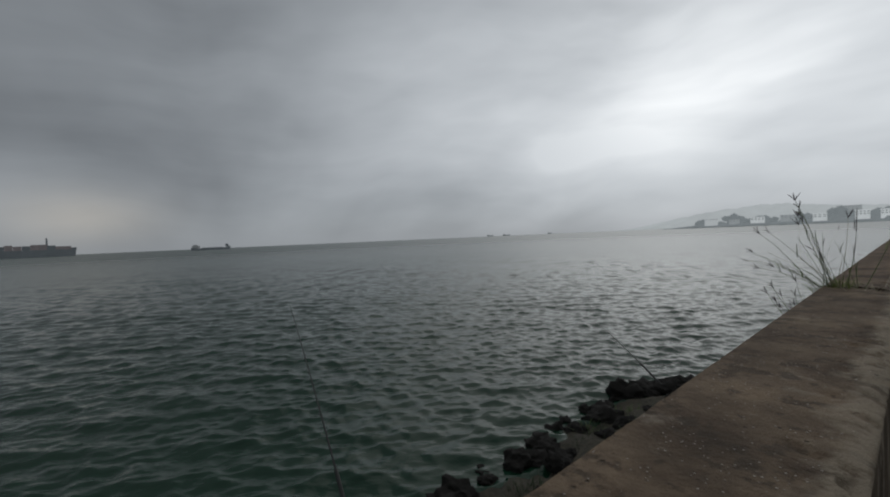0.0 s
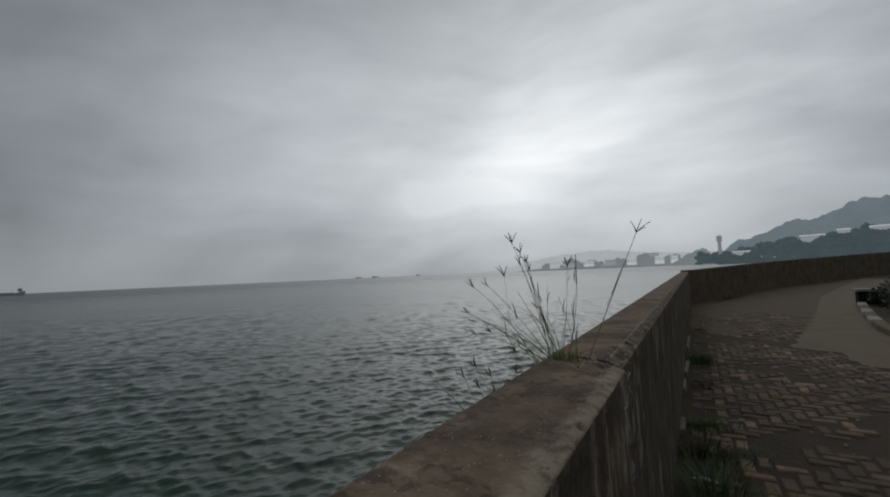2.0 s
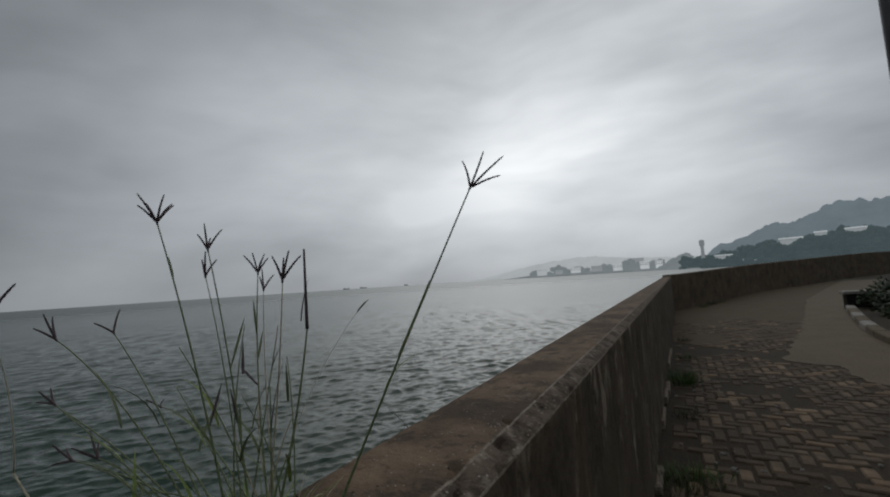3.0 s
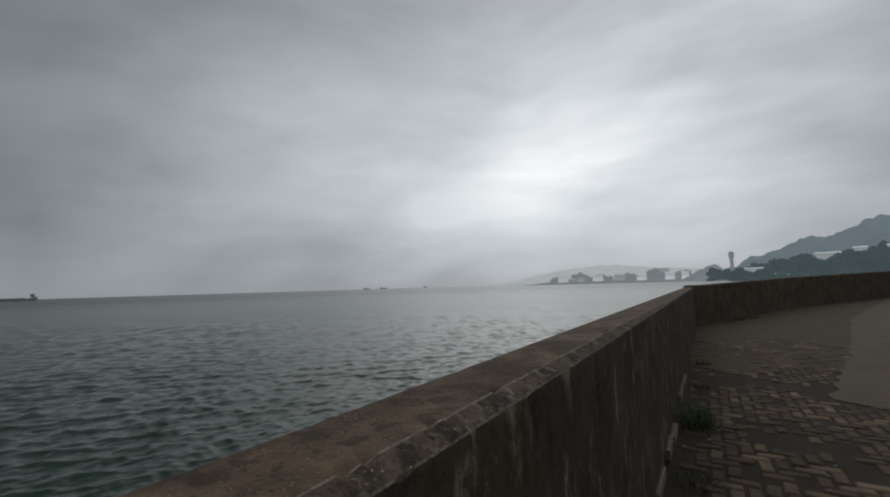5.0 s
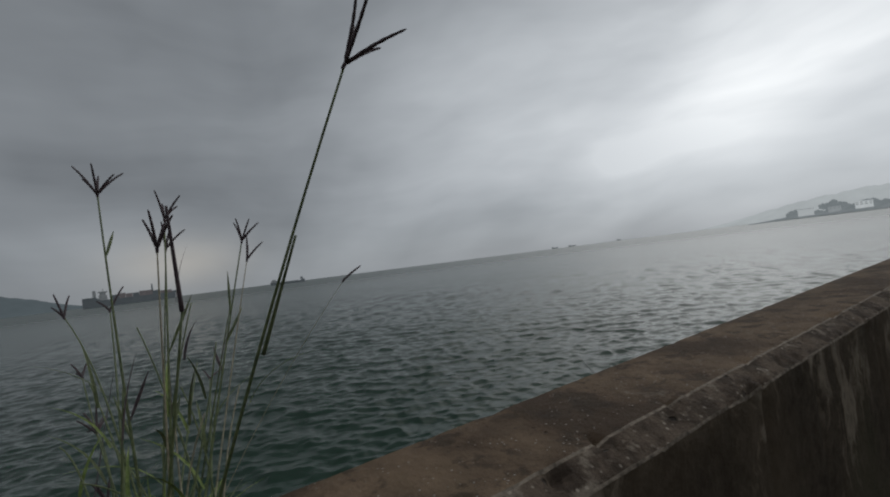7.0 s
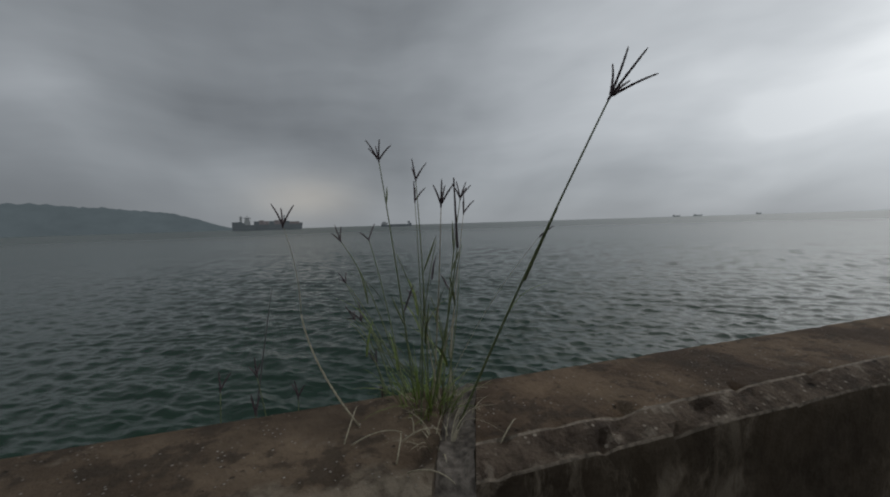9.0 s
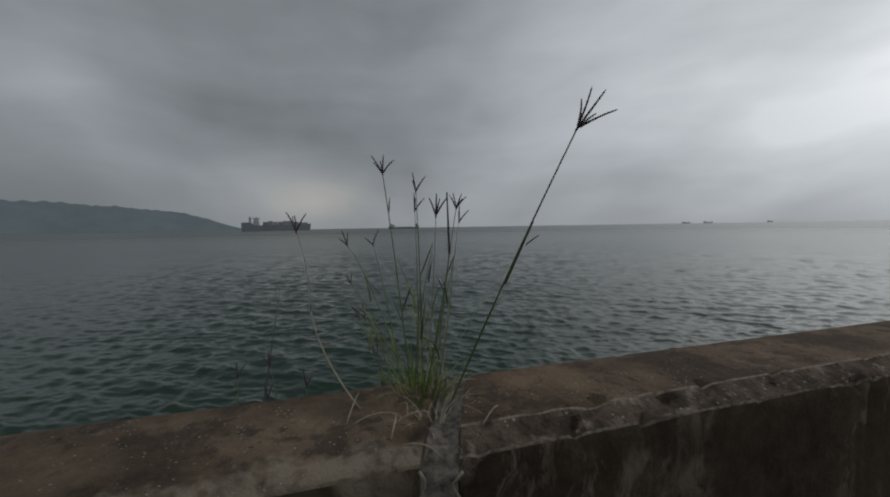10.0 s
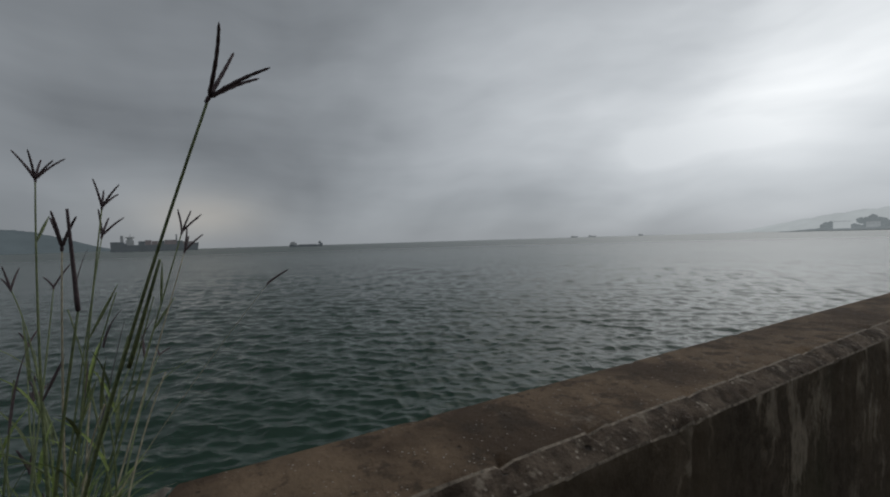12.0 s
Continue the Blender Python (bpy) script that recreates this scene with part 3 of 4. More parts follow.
# past 18 degrees the hill is unseen, added to block the inland sky
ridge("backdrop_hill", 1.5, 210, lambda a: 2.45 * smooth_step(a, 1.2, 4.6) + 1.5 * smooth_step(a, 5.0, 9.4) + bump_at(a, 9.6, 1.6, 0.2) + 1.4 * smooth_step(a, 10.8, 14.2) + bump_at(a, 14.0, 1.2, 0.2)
      + 4.0 * smooth_step(a, 18, 50) + 4 * smooth_step(a, 50, 100), lambda a: 2300 - 1500 * smooth_step(a, 16, 60), 500, HILL, "wooded hill with painted haze, its unseen inland end blocking sky", 0.2)


def woodland(name, az0, az1, dist, height, label, seed, mat=WOOD, size=5.0, density=1.0):
    """Many crowns standing on a low slope."""
    rng = random.Random(seed)
    crowns = []
    a = az0
    while a < az1:
        D = dist(a)
        top = math.tan(radians(height(a))) * D + 1.4
        layers = max(1, int(top / (size * 0.9) * density))
        for k in range(layers + 1):
            for _ in range(2):
                s = size * rng.uniform(0.55, 1.25)
                z = top * (k + rng.uniform(-0.3, 0.3)) / (layers + 0.3) - s * 0.5
                aa = radians(a + rng.uniform(-0.25, 0.25))
                rr = D + k * size * 1.2 + rng.uniform(-3, 3)
                crowns.append((rr * math.sin(aa), rr * math.cos(aa), max(-1.0, z), s))
        a += math.degrees(size * 0.75 / D)
    bm = bmesh.new()
    bmesh.ops.create_icosphere(bm, subdivisions=1, radius=1.0)
    ball = [v.co.copy() for v in bm.verts]
    tri = [tuple(v.index for v in f.verts) for f in bm.faces]
    bm.free()
    V, F = [], []
    for x, y, z, s in crowns:
        o = len(V)
        for c in ball:
            k = 1 + 0.45 * noise.noise(Vector((x * 0.1 + c.x * 1.7, y * 0.1 + c.y * 1.7, c.z * 1.7)))
            V.append((x + c.x * s * k, y + c.y * s * k, z + c.z * s * k * 0.85))
        F += [(o + p, o + q, o + r) for p, q, r in tri]
    return tagged(new(name, raw(name, V, F, mat)), label, "woodland", kind="stuff")


def shore_dist(a):
    return 1380 - 640 * smooth_step(a, -19, 2) - 240 * smooth_step(a, 2, 9)


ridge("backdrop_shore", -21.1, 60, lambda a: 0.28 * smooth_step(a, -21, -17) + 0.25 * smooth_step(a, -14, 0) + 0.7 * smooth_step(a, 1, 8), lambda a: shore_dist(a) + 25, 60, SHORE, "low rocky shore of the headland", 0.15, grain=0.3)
woodland("woodland", -17.6, 1.5, lambda a: shore_dist(a) + 60, lambda a: 0.75 + 0.35 * math.sin(a * 2.1) + 0.35 * math.sin(a * 0.9 + 1) + bump_at(a, -1.5, 3, 0.4), "haze-tinted dark trees along the headland", 3, SHORE, 9.0, 0.8)
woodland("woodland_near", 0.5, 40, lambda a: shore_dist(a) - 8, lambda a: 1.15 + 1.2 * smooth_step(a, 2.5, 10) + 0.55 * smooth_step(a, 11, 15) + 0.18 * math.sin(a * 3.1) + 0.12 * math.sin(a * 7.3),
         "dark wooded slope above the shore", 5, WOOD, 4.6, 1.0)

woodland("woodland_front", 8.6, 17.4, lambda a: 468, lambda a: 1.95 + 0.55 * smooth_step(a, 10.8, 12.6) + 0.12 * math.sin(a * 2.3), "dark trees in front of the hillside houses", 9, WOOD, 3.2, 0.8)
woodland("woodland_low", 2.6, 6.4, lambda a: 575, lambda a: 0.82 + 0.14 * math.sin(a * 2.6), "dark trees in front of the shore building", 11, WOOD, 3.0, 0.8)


def house(name, az, elev, dist, wide, tall, deep, storeys, bays, wall_mat, label, roof_over=0.6, roof_mat=None):
    """A distant building that faces the walker: walls, roof slab, windows."""
    a = radians(az)
    zb = math.tan(radians(elev)) * dist + 1.4
    h = thing(name, (dist * math.sin(a), dist * math.cos(a), zb), label, "building", "buildings of the headland")
    h.rotation_euler = (0, 0, -a)
    part("wall", raw("wall", *box(-wide / 2, wide / 2, 0, deep, -6, tall), wall_mat), h)
    part("roof", raw("roof", *box(-wide / 2 - roof_over, wide / 2 + roof_over, -roof_over, deep + roof_over, tall, tall + 0.9, 0.2), roof_mat or (ROOF if wall_mat is not PLASTER else PLASTER)), h)
    if storeys:
        cw, ch = wide / bays, tall / storeys
        pane = raw("window", *box(-cw * 0.3, cw * 0.3, -0.15, 0.1, 0, ch * 0.5, 0.03), PANE)
        for s in range(storeys):
            for b in range(bays):
                w = part("window", pane, h)
                w.location = (-wide / 2 + cw * (b + 0.5), 0, ch * (s + 0.28))
    return h


# wall, roof and window colours carry painted haze as emission
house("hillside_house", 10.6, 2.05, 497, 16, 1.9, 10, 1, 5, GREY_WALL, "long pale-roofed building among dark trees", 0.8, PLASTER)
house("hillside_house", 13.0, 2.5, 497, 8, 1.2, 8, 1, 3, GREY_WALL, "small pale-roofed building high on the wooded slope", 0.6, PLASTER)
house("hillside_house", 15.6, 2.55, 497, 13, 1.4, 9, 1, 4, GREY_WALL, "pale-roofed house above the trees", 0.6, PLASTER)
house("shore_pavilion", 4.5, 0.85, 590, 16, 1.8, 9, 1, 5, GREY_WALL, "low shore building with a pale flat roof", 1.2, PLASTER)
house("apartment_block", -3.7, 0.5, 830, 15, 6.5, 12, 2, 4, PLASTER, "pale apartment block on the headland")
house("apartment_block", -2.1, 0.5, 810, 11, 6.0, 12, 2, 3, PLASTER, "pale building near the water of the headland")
house("apartment_block", -4.9, 0.85, 1080, 24, 11, 16, 4, 5, GREY_WALL, "haze-tinted grey block behind the headland trees")
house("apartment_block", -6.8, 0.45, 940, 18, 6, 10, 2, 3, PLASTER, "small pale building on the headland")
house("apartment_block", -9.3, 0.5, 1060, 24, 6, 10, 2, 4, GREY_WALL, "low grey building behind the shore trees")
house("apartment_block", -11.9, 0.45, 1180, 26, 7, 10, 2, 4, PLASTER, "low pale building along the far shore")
house("apartment_block", -16.2, 0.35, 1340, 30, 10, 14, 0, 5, FAINT, "haze-tinted block near the tip of the headland", 0.3)
house("apartment_block", -14.0, 0.4, 1290, 22, 6, 10, 2, 3, GREY_WALL, "low haze-tinted building on the far shore")
house("apartment_block", -4.6, 1.2, 1120, 34, 4, 16, 0, 6, GREY_WALL, "haze-tinted long block on the rise of the headland", 0.2)

tower = thing("water_tower", (700 * math.sin(radians(2.55)), 700 * math.cos(radians(2.55)), 14), "grey concrete water tower with a wider drum", "tower")


def turned(profile, sides=14):
    V, F = [], []
    for r, z in profile:
        V += [(r * math.cos(2 * math.pi * k / sides), r * math.sin(2 * math.pi * k / sides), z) for k in range(sides)]
    for i in range(len(profile) - 1):
        F += [(i * sides + k, i * sides + (k + 1) % sides, (i + 1) * sides + (k + 1) % sides, (i + 1) * sides + k) for k in range(sides)]
    F += [tuple(range(sides))[::-1], tuple(range((len(profile) - 1) * sides, len(profile) * sides))]
    return V, F


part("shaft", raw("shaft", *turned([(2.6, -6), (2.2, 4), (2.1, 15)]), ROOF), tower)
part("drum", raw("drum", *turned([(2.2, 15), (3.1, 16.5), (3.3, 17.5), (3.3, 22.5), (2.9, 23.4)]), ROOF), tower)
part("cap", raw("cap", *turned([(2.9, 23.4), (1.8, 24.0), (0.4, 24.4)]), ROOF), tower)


# ---- vessels ----
def hull_mesh(name, length, beam, deck, bow, mat, stern=0.0):
    """A hull lying along x, bow at +x, with a raised bow and a flared side."""
    V, F = [], []
    n = 17
    for i in range(n):
        u = i / (n - 1)
        x = (u - 0.5) * length
        w = beam / 2 * min(1.0, (1 - u) * 6 + 0.05) ** 0.6 * min(1.0, 0.8 + u * 3)
        z = deck + bow * max(0.0, (u - 0.86) / 0.14) ** 0.5 * (1 if u > 0.86 else 0) + stern * (1 if u < 0.14 else 0)
        V += [(x, -w, z), (x - (0.02 * length * u if u > 0.9 else 0), -w * 0.75, -4), (x - (0.02 * length * u if u > 0.9 else 0), w * 0.75, -4), (x, w, z)]
    for i in range(n - 1):
        o = 4 * i
        F += [(o, o + 1, o + 5, o + 4), (o + 1, o + 2, o + 6, o + 5), (o + 2, o + 3, o + 7, o + 6), (o + 3, o, o + 4, o + 7)]
    F += [(3, 2, 1, 0), (4 * n - 4, 4 * n - 3, 4 * n - 2, 4 * n - 1)]
    return raw(name, V, F, mat)


def vessel_at(name, az, dist, flip, label):
    a = radians(az)
    ob = thing(name, (dist * math.sin(a), dist * math.cos(a), -1.6), label, "ship", kind="")
    ob.rotation_euler = (0, 0, -a + (math.pi if flip else 0))
    return ob


# hulls, deckhouses and cargo glow faintly in place of real haze
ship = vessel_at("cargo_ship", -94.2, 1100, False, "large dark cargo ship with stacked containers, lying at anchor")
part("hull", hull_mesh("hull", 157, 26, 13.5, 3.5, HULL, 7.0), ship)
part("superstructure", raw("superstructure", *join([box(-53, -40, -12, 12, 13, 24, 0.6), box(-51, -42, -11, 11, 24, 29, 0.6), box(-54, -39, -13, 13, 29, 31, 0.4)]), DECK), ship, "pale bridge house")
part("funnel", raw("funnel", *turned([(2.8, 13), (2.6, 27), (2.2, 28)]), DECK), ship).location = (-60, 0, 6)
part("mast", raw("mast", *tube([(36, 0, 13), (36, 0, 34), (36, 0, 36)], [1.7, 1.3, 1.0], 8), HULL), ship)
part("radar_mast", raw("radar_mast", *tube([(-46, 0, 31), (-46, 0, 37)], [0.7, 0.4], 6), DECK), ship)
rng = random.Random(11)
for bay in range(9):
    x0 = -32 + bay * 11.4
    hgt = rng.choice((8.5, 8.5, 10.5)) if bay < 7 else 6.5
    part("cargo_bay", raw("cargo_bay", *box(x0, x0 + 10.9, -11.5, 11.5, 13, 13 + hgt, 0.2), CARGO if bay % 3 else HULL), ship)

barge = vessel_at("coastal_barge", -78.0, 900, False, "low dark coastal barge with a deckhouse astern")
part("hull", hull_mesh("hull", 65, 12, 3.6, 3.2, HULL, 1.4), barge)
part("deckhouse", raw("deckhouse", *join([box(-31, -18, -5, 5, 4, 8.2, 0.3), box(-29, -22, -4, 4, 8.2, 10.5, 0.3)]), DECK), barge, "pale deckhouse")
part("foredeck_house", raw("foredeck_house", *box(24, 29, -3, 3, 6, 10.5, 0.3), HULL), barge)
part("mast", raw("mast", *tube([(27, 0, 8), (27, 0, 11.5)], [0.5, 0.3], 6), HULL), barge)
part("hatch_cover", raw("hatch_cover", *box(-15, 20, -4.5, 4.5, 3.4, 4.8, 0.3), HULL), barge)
for az, length, name_label in ((-42.5, 52, "small haze-tinted freighter near the horizon"), (-40.3, 58, "long low haze-tinted boat near the horizon"), (-34.6, 30, "tiny haze-tinted boat on the horizon")):
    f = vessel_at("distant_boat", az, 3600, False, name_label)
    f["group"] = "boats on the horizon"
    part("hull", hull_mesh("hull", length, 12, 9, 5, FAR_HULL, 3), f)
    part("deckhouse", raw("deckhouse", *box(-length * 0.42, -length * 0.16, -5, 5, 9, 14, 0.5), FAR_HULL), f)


ROD_A, ROD_A_TIP = (-3.62, -0.68, -0.95), (-5.209, -0.492, 0.724)
ROD_B, ROD_B_TIP = (-3.36, 5.53, -1.25), (-4.4, 5.5, -0.4)
HEADS = {"tall": (0.036, 0.245, 1.583), "b": (-0.345, 0.055, 1.568), "c": (-0.341, 0.122, 1.533), "d": (-0.145, 0.126, 1.515), "e": (-0.351, 0.213, 1.498),
         "spike": (-0.225, 0.315, 1.424), "f": (-0.31, -0.112, 1.455), "g": (-0.50, 0.0, 1.33), "low": (-0.31, -0.091, 1.306)}

# ---- rocky foot of the wall ----
def bank_width(y):
    """The bank narrows along the wall."""
    return max(1.3, 4.2 - max(0.0, y - 5.0) * 0.75)


def bank_z(x, y):
    return -0.55 - 1.35 * max(0.0, (-0.25 - x) / bank_width(y)) ** 0.9


V, F = [], []
rows, cols = 150, 26
for i in range(rows):
    y = -6 + 26 * i / (rows - 1)
    for k in range(cols):
        x = -0.25 - bank_width(y) * k / (cols - 1)
        V.append((x, y, bank_z(x, y) + 0.14 * noise.noise(Vector((x * 1.3, y * 1.3, 1))) + 0.09 * noise.noise(Vector((x * 4, y * 4, 1))) + 0.05 * noise.noise(Vector((x * 11, y * 11, 5)))))
for i in range(rows - 1):
    for k in range(cols - 1):
        F.append((i * cols + k, i * cols + k + 1, (i + 1) * cols + k + 1, (i + 1) * cols + k))
tagged(new("bank", raw("bank", V, F, BANK, smooth=True)), "dark weedy earth bank under the sea wall", "bank", kind="structure")


def boulder_mesh(seed, mat, flat=0.7):
    bm = bmesh.new()
    bmesh.ops.create_icosphere(bm, subdivisions=3, radius=1.0)
    off = Vector((seed * 3.1, seed * 1.7, seed * 0.9))
    for v in bm.verts:
        c = v.co.normalized()
        k = 1 + 0.5 * noise.noise(c * 1.1 + off) + 0.38 * noise.noise(c * 2.4 + off) + 0.16 * noise.noise(c * 5 + off) + 0.09 * noise.noise(c * 11 + off)
        cell = noise.cell(c * 1.6 + off)
        v.co = c * k * (0.94 + 0.12 * cell)
        v.co.z *= flat
    me = bpy.data.meshes.new("boulder")
    bm.to_mesh(me)
    bm.free()
    me.materials.append(mat)
    return me


boulders = [boulder_mesh(k + 1, ROCK, 0.6 + 0.08 * (k % 4)) for k in range(7)]
rng = random.Random(21)
for k in range(84):
    y = -3.6 + 12.5 * k / 83 + rng.uniform(-0.25, 0.25)
    lane = 0 if k % 4 else 1
    x = -0.25 - bank_width(y) * ((0.80 if lane == 0 else 0.62) + rng.uniform(-0.06, 0.05))
    s = rng.uniform(0.10, 0.27) * (1.0 if lane == 0 else 0.7) + (0.14 if 5.0 < y < 6.1 and lane == 0 else 0.0)
    z = bank_z(x, y) + s * 0.12
    b = new("boulder", boulders[rng.randrange(7)])
    b.matrix_world = pose(x, y, z, rng.uniform(-15, 15), rng.uniform(-15, 15), rng.uniform(0, 360)) @ Matrix.Diagonal((s * rng.uniform(0.8, 1.3), s, s * rng.uniform(0.75, 1.1), 1))
    tagged(b, "dark wet boulder at the foot of the sea wall", "rock", "riprap boulders")
pale = [boulder_mesh(20 + k, PALE_ROCK, 0.3) for k in range(3)]
for k, (x, y, s, turn) in enumerate(((-1.75, 0.15, 0.34, 20), (-2.1, -0.25, 0.26, 70), (-1.9, 1.05, 0.30, 100), (-2.35, 2.4, 0.22, 40), (-1.65, -0.7, 0.3, 10), (-1.85, 3.4, 0.22, 130))):
    b = new("rubble_slab", pale[k % 3])
    b.matrix_world = pose(x, y, bank_z(x, y) + 0.06, 6, -14, turn) @ Matrix.Diagonal((s * 1.5, s, s, 1))
    tagged(b, "pale broken concrete slab on the bank", "rubble", "rubble slabs")


def fishing_rod(base, tip, sag, label, r):
    rod = thing("fishing_rod", base, label, "fishing rod", "fishing rods")
    pts = [p - Vector(base) for p in curve_points(base, tip, sag, 14)]
    part("blank", raw("blank", *tube(pts, [r * (1 - 0.8 * i / 14) for i in range(15)], 6), ROD), rod)
    for i in (4, 7, 9, 11, 13):
        d = (pts[i + 1] - pts[i - 1]).normalized()
        ring = [pts[i] + d.cross(Vector((0, 0, 1))).normalized() * 0.0 + Vector((0.012 * math.cos(w), 0.012 * math.sin(w), -0.016)) for w in np.linspace(0, 6.28, 9)]
        part("line_guide", raw("line_guide", *tube(ring, [0.0022] * 9, 4), METAL), rod)
    grip = [pts[0] - (pts[1] - pts[0]).normalized() * 0.35, pts[0], pts[0] + (pts[1] - pts[0]).normalized() * 0.25]
    part("grip", raw("grip", *tube(grip, [r * 1.5] * 3, 8), ROD), rod)


fishing_rod(ROD_A, ROD_A_TIP, 0.05, "long dark fishing rod propped on the rocks", 0.013)
fishing_rod(ROD_B, ROD_B_TIP, 0.02, "thin dark fishing rod propped on a boulder", 0.012)


# ---- the grass in the joint ----
TUFT = Vector((-0.196, 0.091, TOP - 0.01))


def seed_head(parent, at, axis, fingers, length, spread, seed, label="dark seed spikes", lean=None):
    """Fingers that open from the top of a stem; each is a rough tapered spike."""
    rng = random.Random(seed)
    axis = Vector(axis).normalized()
    a = axis.cross(Vector((0.2, 0.1, 0.97))).normalized() if abs(axis.z) < 0.95 else Vector((0.65, 0.75, 0)).normalized()
    b = axis.cross(a)
    knob = part("seed_head", raw("seed_head", *tube([Vector(at) - parent.location - axis * 0.004, Vector(at) - parent.location, Vector(at) - parent.location + axis * 0.003], [0.0012, 0.0017, 0.0006], 6), SPIKE), parent, label)
    for k in range(fingers):
        w = 2 * math.pi * (k + rng.uniform(-0.2, 0.2)) / fingers
        s = spread * rng.uniform(0.55, 1.25)
        d = (axis + (a * math.cos(w) + b * math.sin(w)) * s).normalized()
        if lean is not None:
            d = (d + Vector(lean) * 0.3).normalized()
        n = 12
        L = length * rng.uniform(0.75, 1.15)
        pts = [d * (L * i / n) + axis * (0.06 * L * math.sin(math.pi * i / n)) for i in range(n + 1)]
        rad = [0.0004] + [(0.0014 + 0.0003 * (i % 2)) * (1 - 0.45 * (i / n) ** 2) for i in range(1, n)] + [0.0003]
        f = part("seed_spike", raw("seed_spike", *tube(pts, rad, 5), SPIKE), knob)
        f.location = Vector(at) - parent.location


def stem(parent, base, tip, sag, r, mat, side=(0, 0, 1), name="stem"):
    pts = [p - parent.location for p in curve_points(base, tip, sag, 10, side)]
    part(name, raw(name, *tube(pts, [r * (1 - 0.45 * i / 10) for i in range(11)], 6), mat, smooth=True), parent)


def side_spikes(parent, base, head, count, seed, sag, side):
    """Dark closed sheaths that stand off a stalk at its nodes."""
    rng = random.Random(seed)
    for k in range(count):
        p = curve_points(base, head, sag, 20, side)[rng.randrange(6, 17)] - parent.location
        d = (Vector(head) - Vector(base)).normalized() + Vector((rng.uniform(-0.5, 0.5), rng.uniform(-0.5, 0.5), rng.uniform(-0.2, 0.2)))
        L = rng.uniform(0.04, 0.075)
        pts = [p + d.normalized() * (L * i / 6) for i in range(7)]
        part("sheath", raw("sheath", *tube(pts, [0.0007, 0.0013, 0.0017, 0.0018, 0.0016, 0.001, 0.0003], 5), SPIKE if k % 2 else STEM), parent)


def leaf_on(parent, at, heading, length, width, droop, mat=BLADE):
    v, f = blade(Vector(at) - parent.location, heading, length, width, droop)
    part("leaf", raw("leaf", v, f, mat), parent)


def flowering(base, head, fingers, length, spread, seed, sag, label, r=0.0017, side=(1, 0, 0), mat=STEM, axis=None, lean=None, sheaths=3):
    g = thing("grass_stalk", base, label, "grass stalk", "stalks of the wall grass")
    stem(g, base, head, sag, r, mat, side)
    d = Vector(axis) if axis else Vector(head) - Vector(base).lerp(Vector(head), 0.75)
    seed_head(g, head, d, fingers, length, spread, seed, lean=lean)
    if r > 0.0012:
        side_spikes(g, base, head, sheaths, seed + 40, sag, side)
    return g


def around(dx, dy, dz=0.0):
    return TUFT + Vector((dx, dy, dz))


tall = flowering(Vector((-0.126, 0.112, TOP - 0.01)), HEADS["tall"], 5, 0.056, 0.72, 1, 0.004, "tall leaning green grass stalk with five dark seed spikes", 0.0018, (0.2, -1, 0.3), axis=(0.3, 0.5, 0.8), sheaths=0)
leaf_on(tall, (-0.062, 0.168, 1.335), 1.2, 0.07, 0.0018, 1.2)
stem(tall, (-0.047, 0.181, 1.375), (-0.012, 0.208, 1.465), 0.0, 0.0019, STEM, name="sheath")
flowering(around(-0.04, -0.01), HEADS["b"], 6, 0.042, 0.75, 2, 0.012, "upright thin grass stalk with an open fan of seed spikes", 0.0016)
flowering(around(-0.03, 0.01), HEADS["c"], 4, 0.042, 0.6, 3, 0.01, "thin grass stalk with forked seed spikes", 0.0015, lean=(0, 0.7, 0))
flowering(around(-0.02, 0.03), HEADS["e"], 5, 0.042, 0.7, 4, -0.012, "thin bent grass stalk with spreading seed spikes", 0.0015, lean=(0, 0.6, 0))
flowering(around(-0.03, 0.0), (-0.345, 0.12, 1.494), 3, 0.036, 0.6, 12, 0.012, "thin grass stalk with a few short seed spikes", 0.0011, lean=(0, 0.7, 0.3))
flowering(around(-0.02, 0.04), (-0.342, 0.216, 1.47), 3, 0.034, 0.5, 13, -0.008, "pale thin grass stalk with spreading seed spikes", 0.0010, mat=STRAW, lean=(0, 0.5, 0))
flowering(around(-0.01, 0.01), (-0.173, 0.115, 1.478), 4, 0.038, 0.6, 14, 0.006, "slender grass stalk with forked dark spikes", 0.0012, mat=STRAW, lean=(0, 0.4, 0.2))
flowering(around(-0.03, 0.03), HEADS["spike"], 1, 0.032, 0.1, 6, -0.03, "hair-thin stalk with one hanging seed spike", 0.0004, mat=STRAW, lean=(0, 0.8, -0.6))
flowering(around(-0.06, -0.02), HEADS["g"], 3, 0.035, 0.6, 7, 0.02, "short grass stalk with three small seed spikes", 0.0012)
d_stalk = thing("grass_stalk", around(0.01, 0.0), "stiff grass stalk ending in one closed dark spike", "grass stalk", "stalks of the wall grass")
stem(d_stalk, around(0.01, 0.0), Vector(HEADS["d"]) - Vector((0.004, -0.004, 0.10)), 0.008, 0.0018, STEM, (1, 0, 0))
stem(d_stalk, Vector(HEADS["d"]) - Vector((0.004, -0.004, 0.10)), Vector(HEADS["d"]), 0.0, 0.0022, SPIKE, name="seed_spike")
leaf_on(d_stalk, Vector(HEADS["d"]) - Vector((0.01, 0.0, 0.09)), 1.4, 0.06, 0.002, 0.3, SPIKE)
low = thing("dry_stalk", (-0.171, -0.018, TOP), "pale bent dry grass stalk", "grass stalk", "stalks of the wall grass")
stem(low, (-0.171, -0.018, TOP), HEADS["low"], -0.012, 0.0016, STRAW, (0, 1, 0))
